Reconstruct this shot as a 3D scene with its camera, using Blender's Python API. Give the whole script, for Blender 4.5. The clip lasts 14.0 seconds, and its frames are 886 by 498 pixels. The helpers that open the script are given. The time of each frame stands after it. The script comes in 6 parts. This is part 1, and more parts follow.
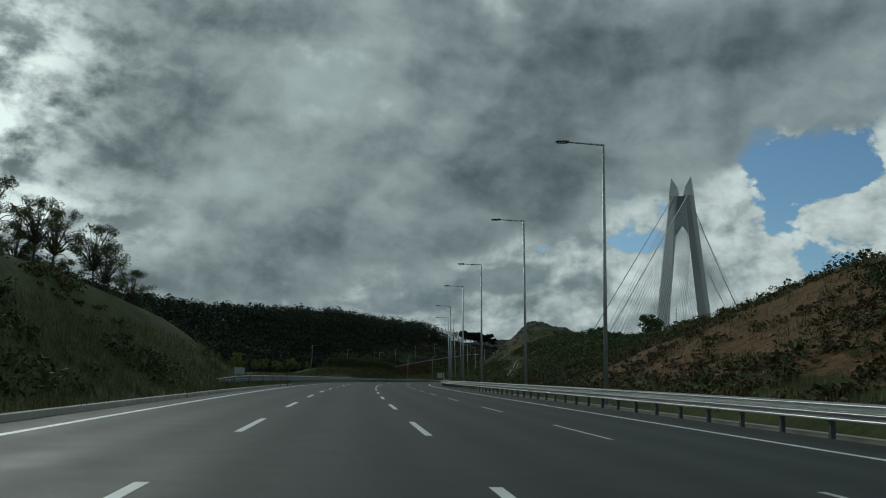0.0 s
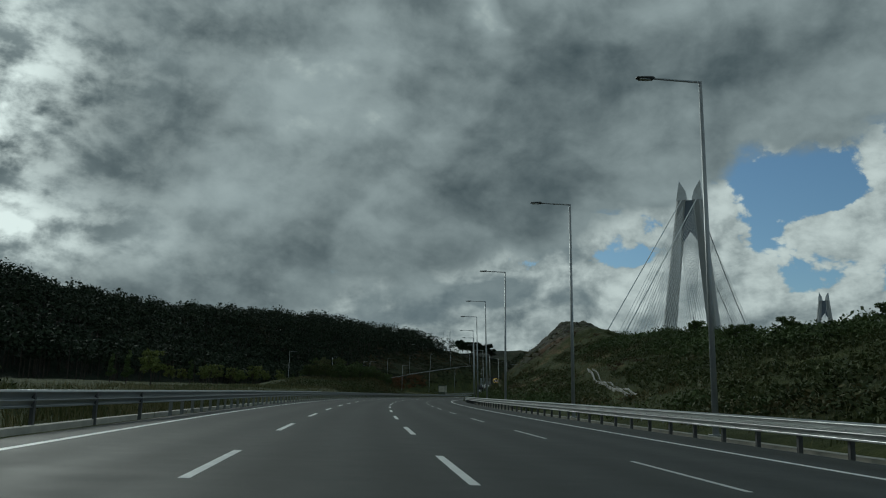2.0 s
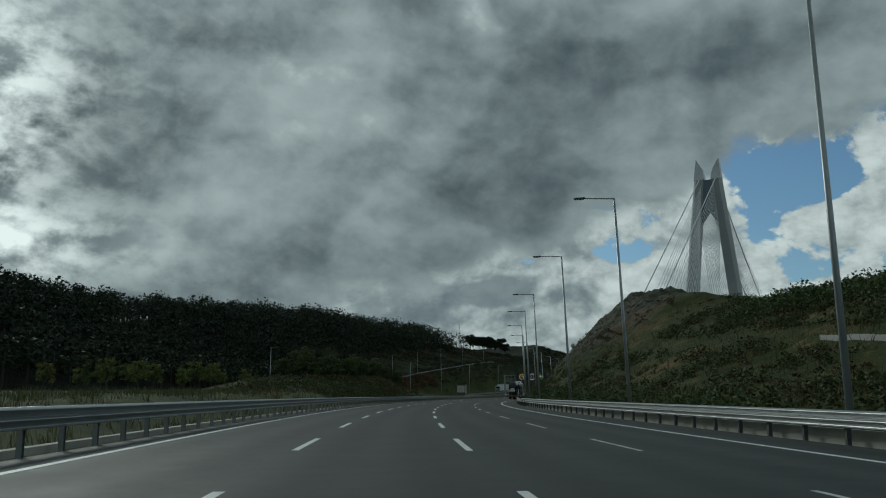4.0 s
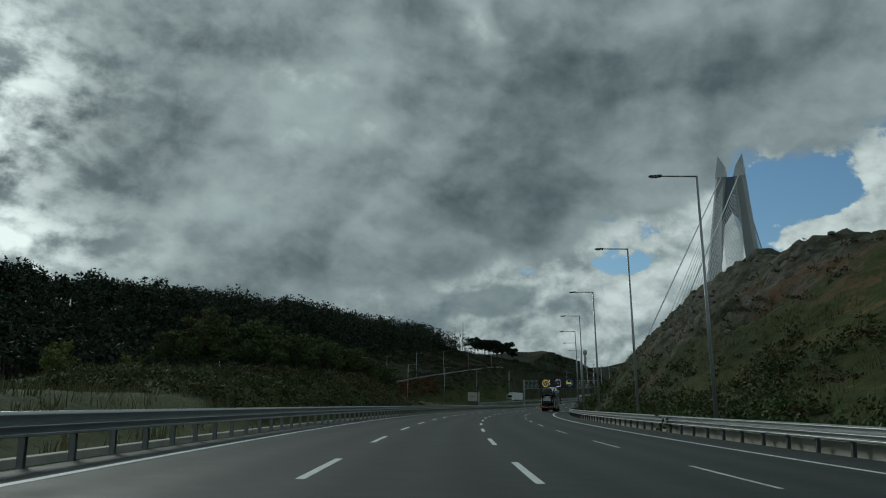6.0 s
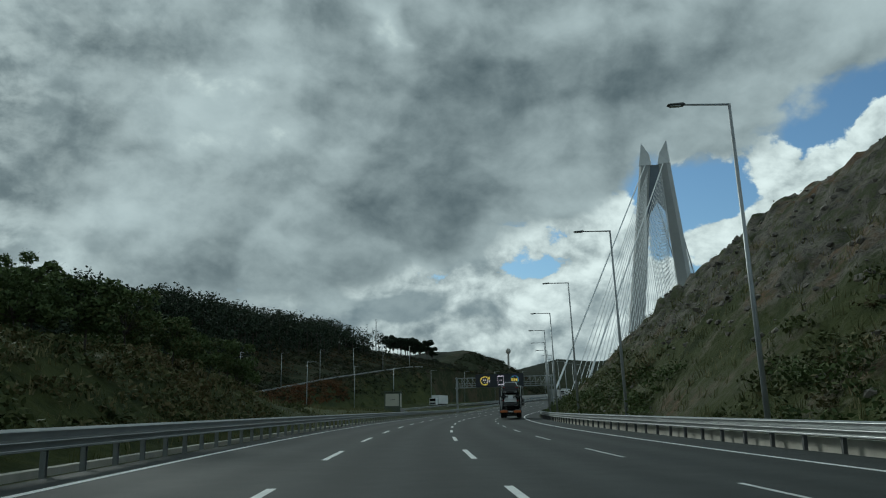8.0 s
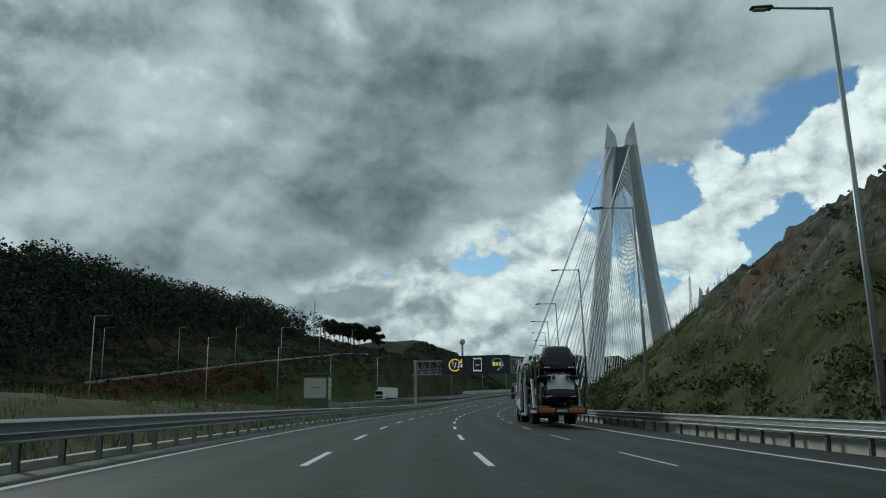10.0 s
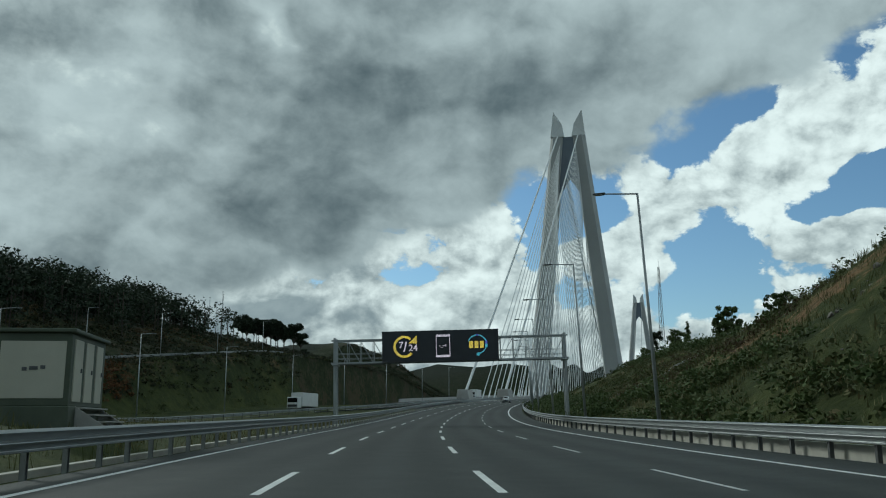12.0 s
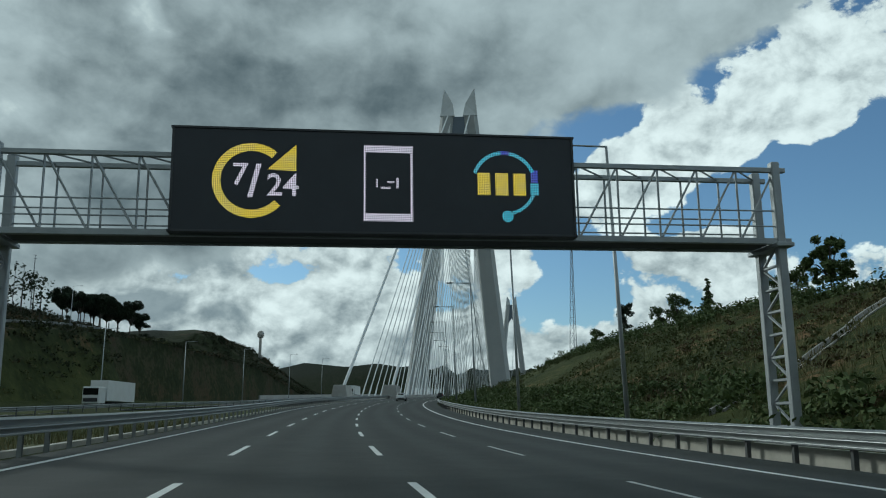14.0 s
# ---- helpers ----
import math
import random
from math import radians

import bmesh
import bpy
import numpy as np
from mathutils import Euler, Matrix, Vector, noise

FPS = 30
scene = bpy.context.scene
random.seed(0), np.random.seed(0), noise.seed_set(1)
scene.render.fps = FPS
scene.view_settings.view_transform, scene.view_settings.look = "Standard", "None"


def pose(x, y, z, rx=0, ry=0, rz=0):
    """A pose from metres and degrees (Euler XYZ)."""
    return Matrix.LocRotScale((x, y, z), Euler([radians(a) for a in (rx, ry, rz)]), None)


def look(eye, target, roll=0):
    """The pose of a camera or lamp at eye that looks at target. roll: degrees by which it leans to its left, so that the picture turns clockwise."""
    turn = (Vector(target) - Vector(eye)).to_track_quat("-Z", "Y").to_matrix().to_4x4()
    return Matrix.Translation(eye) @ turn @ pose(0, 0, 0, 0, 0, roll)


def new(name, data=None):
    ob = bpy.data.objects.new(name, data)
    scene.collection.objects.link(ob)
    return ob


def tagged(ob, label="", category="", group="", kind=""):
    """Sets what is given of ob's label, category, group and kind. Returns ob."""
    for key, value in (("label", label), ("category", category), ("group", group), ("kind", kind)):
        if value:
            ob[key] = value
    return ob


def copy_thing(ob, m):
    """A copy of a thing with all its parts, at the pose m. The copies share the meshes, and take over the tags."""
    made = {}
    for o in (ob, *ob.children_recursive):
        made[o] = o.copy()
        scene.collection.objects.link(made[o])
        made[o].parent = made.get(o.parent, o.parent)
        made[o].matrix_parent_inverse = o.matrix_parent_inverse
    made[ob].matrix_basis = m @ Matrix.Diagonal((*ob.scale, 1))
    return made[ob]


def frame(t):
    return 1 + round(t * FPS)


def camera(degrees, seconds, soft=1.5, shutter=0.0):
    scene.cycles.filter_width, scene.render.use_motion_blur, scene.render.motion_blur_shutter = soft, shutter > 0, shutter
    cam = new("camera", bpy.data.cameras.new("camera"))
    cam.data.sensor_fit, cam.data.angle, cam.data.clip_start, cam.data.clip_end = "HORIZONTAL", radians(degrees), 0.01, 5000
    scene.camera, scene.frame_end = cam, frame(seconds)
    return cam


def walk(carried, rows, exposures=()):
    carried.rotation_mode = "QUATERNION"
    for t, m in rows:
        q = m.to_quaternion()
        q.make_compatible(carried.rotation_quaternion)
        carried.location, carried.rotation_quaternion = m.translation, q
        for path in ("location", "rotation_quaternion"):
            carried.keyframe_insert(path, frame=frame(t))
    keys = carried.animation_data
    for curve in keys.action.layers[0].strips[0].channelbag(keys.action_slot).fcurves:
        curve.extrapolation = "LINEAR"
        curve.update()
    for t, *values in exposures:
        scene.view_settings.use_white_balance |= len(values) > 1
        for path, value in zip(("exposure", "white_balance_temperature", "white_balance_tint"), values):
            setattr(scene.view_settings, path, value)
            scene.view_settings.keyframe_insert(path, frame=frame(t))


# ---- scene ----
cam = camera(54.28, 14.0, 1.1)

PATH = [
    (0.0, pose(0.000, 0.000, 1.161, 99.046, -1.516, -6.339)),
    (0.5, pose(0.021, 14.218, 1.335, 98.940, -2.380, -7.071)),
    (1.0, pose(0.095, 28.421, 1.496, 99.430, -2.324, -7.182)),
    (1.5, pose(0.243, 42.604, 1.647, 99.870, -1.528, -7.096)),
    (2.0, pose(0.480, 56.767, 1.788, 99.943, -1.927, -7.250)),
    (2.5, pose(0.824, 70.905, 1.919, 99.844, -1.876, -7.005)),
    (3.0, pose(1.289, 85.016, 2.042, 99.980, -0.902, -7.064)),
    (3.5, pose(1.890, 99.097, 2.158, 100.026, -0.347, -7.089)),
    (4.0, pose(2.640, 113.145, 2.267, 99.982, -0.211, -7.081)),
    (4.5, pose(3.551, 127.157, 2.370, 99.934, -0.351, -7.070)),
    (5.0, pose(4.634, 141.131, 2.469, 99.970, -0.624, -7.087)),
    (5.5, pose(5.898, 155.063, 2.564, 100.176, -0.887, -7.163)),
    (6.0, pose(7.352, 168.951, 2.656, 100.553, -1.141, -7.298)),
    (6.5, pose(9.004, 182.793, 2.747, 100.753, -1.368, -7.727)),
    (7.0, pose(10.861, 196.584, 2.836, 100.887, -0.262, -9.175)),
    (7.5, pose(12.927, 210.322, 2.926, 101.100, 0.684, -10.901)),
    (8.0, pose(15.208, 224.004, 3.016, 100.977, 0.530, -12.950)),
    (8.5, pose(17.707, 237.629, 3.108, 100.860, 0.357, -14.422)),
    (9.0, pose(20.425, 251.191, 3.203, 100.747, 0.164, -15.315)),
    (9.5, pose(23.365, 264.690, 3.301, 100.682, -0.003, -15.933)),
    (10.0, pose(26.526, 278.121, 3.404, 100.708, -0.100, -16.577)),
    (10.5, pose(29.907, 291.483, 3.513, 100.868, -0.085, -17.552)),
    (11.0, pose(33.505, 304.771, 3.628, 101.162, 0.045, -18.856)),
    (11.5, pose(37.319, 317.984, 3.750, 101.336, 0.276, -19.735)),
    (12.0, pose(41.343, 331.119, 3.881, 101.351, 0.290, -21.135)),
    (12.5, pose(45.572, 344.172, 4.020, 101.294, -0.225, -23.045)),
    (13.0, pose(50.000, 357.141, 4.170, 101.507, -0.440, -25.885)),
    (13.5, pose(54.620, 370.023, 4.331, 101.426, 0.452, -28.778)),
    (14.0, pose(59.421, 382.815, 4.504, 101.425, -0.286, -29.892)),
]
EXPOSURES = [(0.0, -0.42, 5850, -5), (1.0, -0.46, 5850, -5), (2.0, -0.55, 5850, -5), (3.0, -0.5, 5850, -5), (6.5, -0.35, 5850, -5), (7.5, -0.12, 5800, -5), (8.5, 0.08, 5800, -5), (13.0, 0.1, 5800, -5), (14.0, 0.05, 5700, -5)]
walk(cam, PATH, EXPOSURES)

# ---------------------------------------------------------------- the road's line
# s runs along the camera's lane from the start, l to its right
ts = np.linspace(0, 14, 1401)
LX = 0.0693 * ts**2 + 0.02683 * ts**3 - 0.000723 * ts**4
LY = 28.4501 * ts - 0.02576 * ts**2 - 0.003803 * ts**3
LZ = 0.3603 * ts - 0.02588 * ts**2 + 0.001229 * ts**3
LS = np.concatenate([[0], np.cumsum(np.hypot(np.diff(LX), np.diff(LY)))])
BRIDGE_HEAD = radians(35.8)


def make_line():
    xs, ys, zs, hs, ss = [], [], [], [], []
    for s in np.arange(-400.0, 0.0, 2.0):
        xs.append(0.0), ys.append(s), zs.append(0.0127 * s), hs.append(0.0), ss.append(s)
    for s in np.arange(0.0, LS[-1], 1.0):
        t = float(np.interp(s, LS, ts))
        xs.append(np.interp(t, ts, LX)), ys.append(np.interp(t, ts, LY)), zs.append(np.interp(t, ts, LZ))
        hs.append(math.atan2(0.1386 * t + 0.08049 * t * t - 0.002892 * t**3, 28.4501 - 0.05152 * t - 0.011409 * t * t)), ss.append(s)
    x, y, z, h, s = xs[-1], ys[-1], zs[-1], hs[-1], ss[-1]
    grade = 0.0131
    while s < 4600:
        step = 1.0 if s < 1000 else 10.0
        h = min(h + step / 1000, BRIDGE_HEAD)
        want = 0.036 if s < 760 else 0.02 if s < 1300 else -0.01 if s < 2600 else 0.0
        grade += max(-0.0003 * step, min(0.0003 * step, want - grade))
        x, y, z, s = x + step * math.sin(h), y + step * math.cos(h), z + step * grade, s + step
        xs.append(x), ys.append(y), zs.append(z), hs.append(h), ss.append(s)
    return [np.array(a, float) for a in (xs, ys, zs, hs, ss)]


RX, RY, RZ, RH, RS = make_line()


def road_z(s):
    return float(np.interp(s, RS, RZ))


def at(s, l, up=0.0):
    """The place s along the road, l to the right of the lane's middle and up above the road."""
    h = float(np.interp(s, RS, RH))
    return Vector((float(np.interp(s, RS, RX)) + l * math.cos(h), float(np.interp(s, RS, RY)) - l * math.sin(h), road_z(s) + up))


def head(s):
    return float(np.interp(s, RS, RH))


def on_road(s, l, up=0.0, turn=0.0):
    """The pose of a thing on the road, its y axis along the road."""
    return Matrix.Translation(at(s, l, up)) @ Matrix.Rotation(-head(s) + radians(turn), 4, "Z")


# ---------------------------------------------------------------- node arithmetic
class Val:
    """A shader value that can be reckoned with."""

    def __init__(self, tree, sock):
        self.tree, self.sock = tree, sock

    def op(self, kind, other=None, third=None, swap=False):
        node = self.tree.nodes.new("ShaderNodeMath")
        node.operation = kind
        pair = [self, other] if not swap else [other, self]
        for i, v in enumerate([*pair, third]):
            if v is None:
                continue
            if isinstance(v, Val):
                self.tree.links.new(v.sock, node.inputs[i])
            else:
                node.inputs[i].default_value = v
        return Val(self.tree, node.outputs[0])

    def __add__(self, o): return self.op("ADD", o)
    def __radd__(self, o): return self.op("ADD", o)
    def __sub__(self, o): return self.op("SUBTRACT", o)
    def __rsub__(self, o): return self.op("SUBTRACT", o, swap=True)
    def __mul__(self, o): return self.op("MULTIPLY", o)
    def __rmul__(self, o): return self.op("MULTIPLY", o)
    def __truediv__(self, o): return self.op("DIVIDE", o)

    def clamp(self, lo=0.0, hi=1.0):
        return self.op("MAXIMUM", lo).op("MINIMUM", hi)

    def step(self, lo, hi):
        node = self.tree.nodes.new("ShaderNodeMapRange")
        node.interpolation_type = "SMOOTHSTEP"
        self.tree.links.new(self.sock, node.inputs["Value"])
        for name, v in (("From Min", lo), ("From Max", hi)):
            if isinstance(v, Val):
                self.tree.links.new(v.sock, node.inputs[name])
            else:
                node.inputs[name].default_value = v
        return Val(self.tree, node.outputs["Result"])


def vec(tree, *parts):
    node = tree.nodes.new("ShaderNodeCombineXYZ")
    for i, v in enumerate(parts):
        if isinstance(v, Val):
            tree.links.new(v.sock, node.inputs[i])
        else:
            node.inputs[i].default_value = v
    return node.outputs[0]


def fbm(tree, vector, scale, detail=6, rough=0.55, distortion=0.0):
    node = tree.nodes.new("ShaderNodeTexNoise")
    node.inputs["Scale"].default_value, node.inputs["Detail"].default_value = scale, detail
    node.inputs["Roughness"].default_value, node.inputs["Distortion"].default_value = rough, distortion
    if vector is not None:
        tree.links.new(vector, node.inputs["Vector"])
    return Val(tree, node.outputs["Fac"])


def mixed(tree, fac, a, b):
    node = tree.nodes.new("ShaderNodeMix")
    node.data_type = "RGBA"
    for sock, v in ((node.inputs[0], fac), (node.inputs[6], a), (node.inputs[7], b)):
        if isinstance(v, Val):
            tree.links.new(v.sock, sock)
        elif isinstance(v, (int, float)):
            sock.default_value = v
        elif isinstance(v, tuple):
            sock.default_value = (*v, 1)
        else:
            tree.links.new(v, sock)
    return node.outputs[2]


# ---------------------------------------------------------------- sky and sun
SUN_AZ, SUN_EL = radians(-24), radians(24)


def make_sky():
    world = bpy.data.worlds.new("sky")
    scene.world = world
    world.use_nodes = True
    tree = world.node_tree
    back = tree.nodes["Background"]
    sky = tree.nodes.new("ShaderNodeTexSky")
    sky.sky_type, sky.sun_disc = "NISHITA", False
    sky.sun_elevation, sky.sun_rotation = SUN_EL, SUN_AZ
    sky.air_density, sky.dust_density, sky.ozone_density = 1.0, 0.3, 3.0
    coord = tree.nodes.new("ShaderNodeTexCoord")
    split = tree.nodes.new("ShaderNodeSeparateXYZ")
    tree.links.new(coord.outputs["Generated"], split.inputs[0])
    x, y, z = (Val(tree, split.outputs[i]) for i in range(3))
    deg = 180 / math.pi
    az = x.op("ARCTAN2", y) * deg
    el = z.op("ARCSINE") * deg
    # clouds in azimuth and elevation, curled by a slow and a fine drift
    def drift(z, scale, detail):
        return fbm(tree, vec(tree, az * 0.1, el * 0.13, z), scale, detail, 0.55) - 0.5

    azw = az + drift(2.2, 1.2, 3) * 7.0
    elw = el + drift(6.4, 1.2, 3) * 5.0

    def billow(du, dv, z, size, detail, curl=1.0, flatter=1.35):
        """Heaped cells of that many degrees, 0 to 1, the bulges towards 1."""
        node = tree.nodes.new("ShaderNodeTexVoronoi")
        node.feature, node.normalize = "SMOOTH_F1", True
        for key, v in (("Scale", 1.0), ("Detail", detail), ("Roughness", 0.52), ("Lacunarity", 2.3), ("Smoothness", 0.45)):
            node.inputs[key].default_value = v
        u = (az * (1 - curl) + azw * curl + du) * (1 / size)
        v = (el * (1 - curl) + elw * curl + dv) * (flatter / size)
        tree.links.new(vec(tree, u, v, z), node.inputs["Vector"])
        return 1.0 - Val(tree, node.outputs["Distance"])

    def relief(z, size, detail, reach, curl=1.0):
        """A heaped field, and how far each place faces the sun, which stands up and to the left."""
        here = billow(0.0, 0.0, z, size, detail, curl)
        return here, here - billow(-reach * 0.6, reach, z, size, detail, curl)

    def blob(a, e, wa, we, tilt=0.0, warped=True):
        x_, y_ = (azw, elw) if warped else (az, el)
        u, v = (x_ - a) * (1 / wa), (y_ - e - (x_ - a) * tilt) * (1 / we)
        return (u * u + v * v).op("MULTIPLY", -1.0).op("EXPONENT")

    def heaps(rows):
        total = None
        for a, e, wa, we, gain in rows:
            term = blob(a, e, wa, we) * gain
            total = term if total is None else total + term
        return total

    big = fbm(tree, vec(tree, az * 0.05, el * 0.075, 1.1), 1.0, 2, 0.5, 0.2)
    wisp = fbm(tree, vec(tree, az * 0.1, el * 0.15, 5.3), 3.0, 8, 0.56, 0.15)
    mass, mass_lit = relief(1.1, 15.0, 2.0, 2.6, 0.75)
    scud, scud_lit = relief(7.7, 6.5, 4.0, 0.9, 0.4)
    puff, puff_lit = relief(3.3, 4.2, 5.0, 0.7, 0.4)
    # the grey deck covers all but a wedge low in the north-east; its darker and lighter masses
    edge = (az + 4).op("MAXIMUM", 0.0).op("MINIMUM", 70.0) * 0.34 + 4.9
    deck = (el - edge + (big - 0.5) * 6 + (scud - 0.62) * 9 + (puff - 0.62) * 3 - 2.0 * blob(-5, 8.5, 5, 1.5)).step(-0.5, 1.3)
    masses = heaps([(-21, 24, 7, 6, 0.20), (-11.5, 17.5, 6, 4, -0.22), (-13, 13, 5, 2.4, -0.16), (-1.5, 18, 5, 7, 0.22), (-6.3, 11.8, 2.0, 1.6, 0.30), (-3, 10.6, 5, 1.6, -0.18),
                    (17, 21.5, 10, 3.6, -0.18), (9, 14.5, 6, 2.0, -0.27), (16.5, 13.4, 5.5, 2.0, -0.22), (27, 20.5, 7, 3, -0.18), (1, 13.5, 5, 2.2, -0.12), (9.6, 25.2, 1.4, 1.6, 0.6), (21.5, 25.5, 2.2, 1.2, 0.3), (27, 17.5, 8, 2.4, 0.02),
                    (33, 23, 10, 3, 0.10), (27, 25.5, 7, 3, 0.12), (41, 26, 7, 3, 0.24), (3, 25, 4, 3, 0.06)])
    shade = ((mass - 0.6) * 0.7 + mass_lit * 1.2 + scud_lit * 0.75 + puff_lit * 0.42 + (scud - 0.6) * 0.15 + (wisp - 0.5) * 0.12 + 0.43 + masses).step(-0.08, 1.02)
    deck_col = mixed(tree, shade, (0.068, 0.090, 0.102), (0.47, 0.50, 0.50))
    # ragged thin edges where the sun shines through
    rim = (scud_lit * 1.5 + puff_lit * 1.2 + masses * 0.9 + (big - 0.5)).step(0.34, 0.8)
    deck_col = mixed(tree, rim * 0.75, deck_col, (0.74, 0.75, 0.70))
    # torn lower clouds: dark bodies with pale rims, brighter air between them
    torn = ((scud - 0.60) * 1.3 + scud_lit * 0.3 + (puff - 0.6) * 0.6 + 0.02).step(-0.05, 0.08)
    low = (11.5 - el + (big - 0.5) * 6).step(-2.0, 4.5) * (22 - az).step(0.0, 12.0)
    gap_col = mixed(tree, (puff_lit * 1.4 + wisp).step(0.25, 0.85), (0.26, 0.29, 0.305), (0.80, 0.81, 0.77))
    deck_col = mixed(tree, low * (1.0 - torn) * 0.85, deck_col, gap_col)
    # bright heaps below it, their tops lit and their bases grey
    where = heaps([(24.5, 8.5, 3.6, 4.2, 0.20), (12, 4.5, 13, 3.0, 0.26), (10, 7.5, 8, 2.6, 0.10), (-15, 8, 16, 4, 0.20), (20.5, 7.8, 3.0, 2.0, 0.14), (47, 10.6, 5, 2.0, 0.22), (35, 4.5, 9, 2.6, 0.16), (43, 22.2, 2, 1.6, 0.2), (32.5, 11.4, 3.0, 1.6, 0.30),
                   (30, 14, 3.4, 2.0, -0.26), (28.5, 8.5, 2.2, 3.0, -0.20), (37, 19.5, 4.5, 2.6, -0.26), (37.5, 9, 3.2, 3.4, -0.26), (47, 25, 3, 2.4, -0.34), (54, 13.5, 6, 3, -0.34), (18.6, 9.6, 2.0, 1.1, -0.12), (15.5, 8.0, 2.5, 2.0, 0.12), (45.5, 19, 3.4, 1.6, -0.10)])
    have = ((puff - 0.60) * 1.0 + (scud - 0.6) * 0.5 + (wisp - 0.5) * 0.3 + 0.445 + where + 0.42 * blob(47, 17.8, 11, 2.1, 0.37) - 0.42 * blob(51, 14.6, 8, 1.4, 0.36)).step(0.565, 0.625)
    lit = (puff_lit * 1.9 + scud_lit * 1.1 + (wisp - 0.5) * 0.4 + (puff - 0.6) * 0.5 + 0.48 + (el - 7.0).clamp(-4, 6) * 0.025).step(0.0, 1.0)
    heap_col = mixed(tree, lit, (0.17, 0.20, 0.215), (0.84, 0.845, 0.81))
    # a few dark scraps drift in front of the heaps
    scrap = (scud + (wisp - 0.5) * 0.4 + heaps([(9, 7.4, 5, 0.9, 0.20), (3, 5.6, 4, 0.8, 0.18), (15, 6.2, 3, 0.7, 0.14), (-3, 7.2, 4, 0.8, 0.16)])).step(0.70, 0.86)
    heap_col = mixed(tree, scrap * (26 - az).step(0.0, 8.0) * 0.8, heap_col, (0.17, 0.205, 0.225))
    blue = tree.nodes.new("ShaderNodeVectorMath")
    blue.operation = "SCALE"
    tree.links.new(sky.outputs[0], blue.inputs[0])
    blue.inputs["Scale"].default_value = 0.088
    col = mixed(tree, have, blue.outputs[0], heap_col)
    col = mixed(tree, deck, col, deck_col)
    # thin places round the hidden sun
    glow = (blob(-22.5, 17, 5, 7) * 1.15 + blob(-19.5, 9, 6, 2.5) * 0.9 + blob(-26, 22, 26, 18) * 0.12)
    glow = (glow * (scud_lit * 1.6 + puff_lit * 1.2 + (wisp - 0.5) * 2.4 + 0.5).step(0.1, 0.9))
    col = mixed(tree, glow.clamp(0, 1), col, (1.2, 1.2, 1.14))
    tree.links.new(col, back.inputs[0])
    back.inputs[1].default_value = 1.0


make_sky()
sun_data = bpy.data.lights.new("sun", "SUN")
sun_data.energy, sun_data.angle, sun_data.color = 1.3, radians(12), (1.0, 0.95, 0.87)
sun_lamp = new("sun", sun_data)
sun_lamp.matrix_world = look((0, 0, 0), (-math.sin(SUN_AZ) * math.cos(SUN_EL), -math.cos(SUN_AZ) * math.cos(SUN_EL), -math.sin(SUN_EL)))


# ---------------------------------------------------------------- materials
def material(name, dark, light, scale=4.0, rough=0.8, metal=0.0, bump=0.0, fine=40.0, spread=0.35, island=0.0, spec=0.5):
    """Two tones mixed by coarse and fine noise, in metres, with relief."""
    m = bpy.data.materials.new(name)
    m.use_nodes = True
    tree = m.node_tree
    bsdf = tree.nodes["Principled BSDF"]
    co = tree.nodes.new("ShaderNodeTexCoord").outputs["Object"]
    a, b = fbm(tree, co, 1 / scale, 5, 0.6), fbm(tree, co, fine / scale, 4, 0.6)
    fac = (a * 0.65 + b * 0.35).step(0.5 - spread, 0.5 + spread)
    if island:
        geo = tree.nodes.new("ShaderNodeNewGeometry")
        fac = (fac + (Val(tree, geo.outputs["Random Per Island"]) - 0.5) * island).clamp()
    tree.links.new(mixed(tree, fac, dark, light), bsdf.inputs["Base Color"])
    tree.links.new(((b - 0.5) * 0.25 + rough).clamp(0.03, 1.0).sock, bsdf.inputs["Roughness"])
    bsdf.inputs["Metallic"].default_value = metal
    bsdf.inputs["Specular IOR Level"].default_value = spec
    if bump:
        node = tree.nodes.new("ShaderNodeBump")
        node.inputs["Strength"].default_value, node.inputs["Distance"].default_value = min(1.0, bump), 0.03 * scale
        tree.links.new((a * 0.5 + b * 0.5).sock, node.inputs["Height"])
        tree.links.new(node.outputs[0], bsdf.inputs["Normal"])
    return m


def leaf_material(name, dark, light, dry, amount=0.2):
    m = bpy.data.materials.new(name)
    m.use_nodes = True
    tree = m.node_tree
    bsdf = tree.nodes["Principled BSDF"]
    geo = tree.nodes.new("ShaderNodeNewGeometry")
    pos = geo.outputs["Position"]
    r = Val(tree, geo.outputs["Random Per Island"])
    n = fbm(tree, pos, 0.09, 3, 0.6)
    col = mixed(tree, (n * 0.8 + r * 0.6 - 0.2).clamp(), dark, light)
    col = mixed(tree, (fbm(tree, pos, 0.05, 4, 0.6) + r * 0.2).step(0.75 - amount, 0.85), col, dry)
    tree.links.new(col, bsdf.inputs["Base Color"])
    bsdf.inputs["Roughness"].default_value, bsdf.inputs["Specular IOR Level"].default_value = 0.75, 0.25
    return m


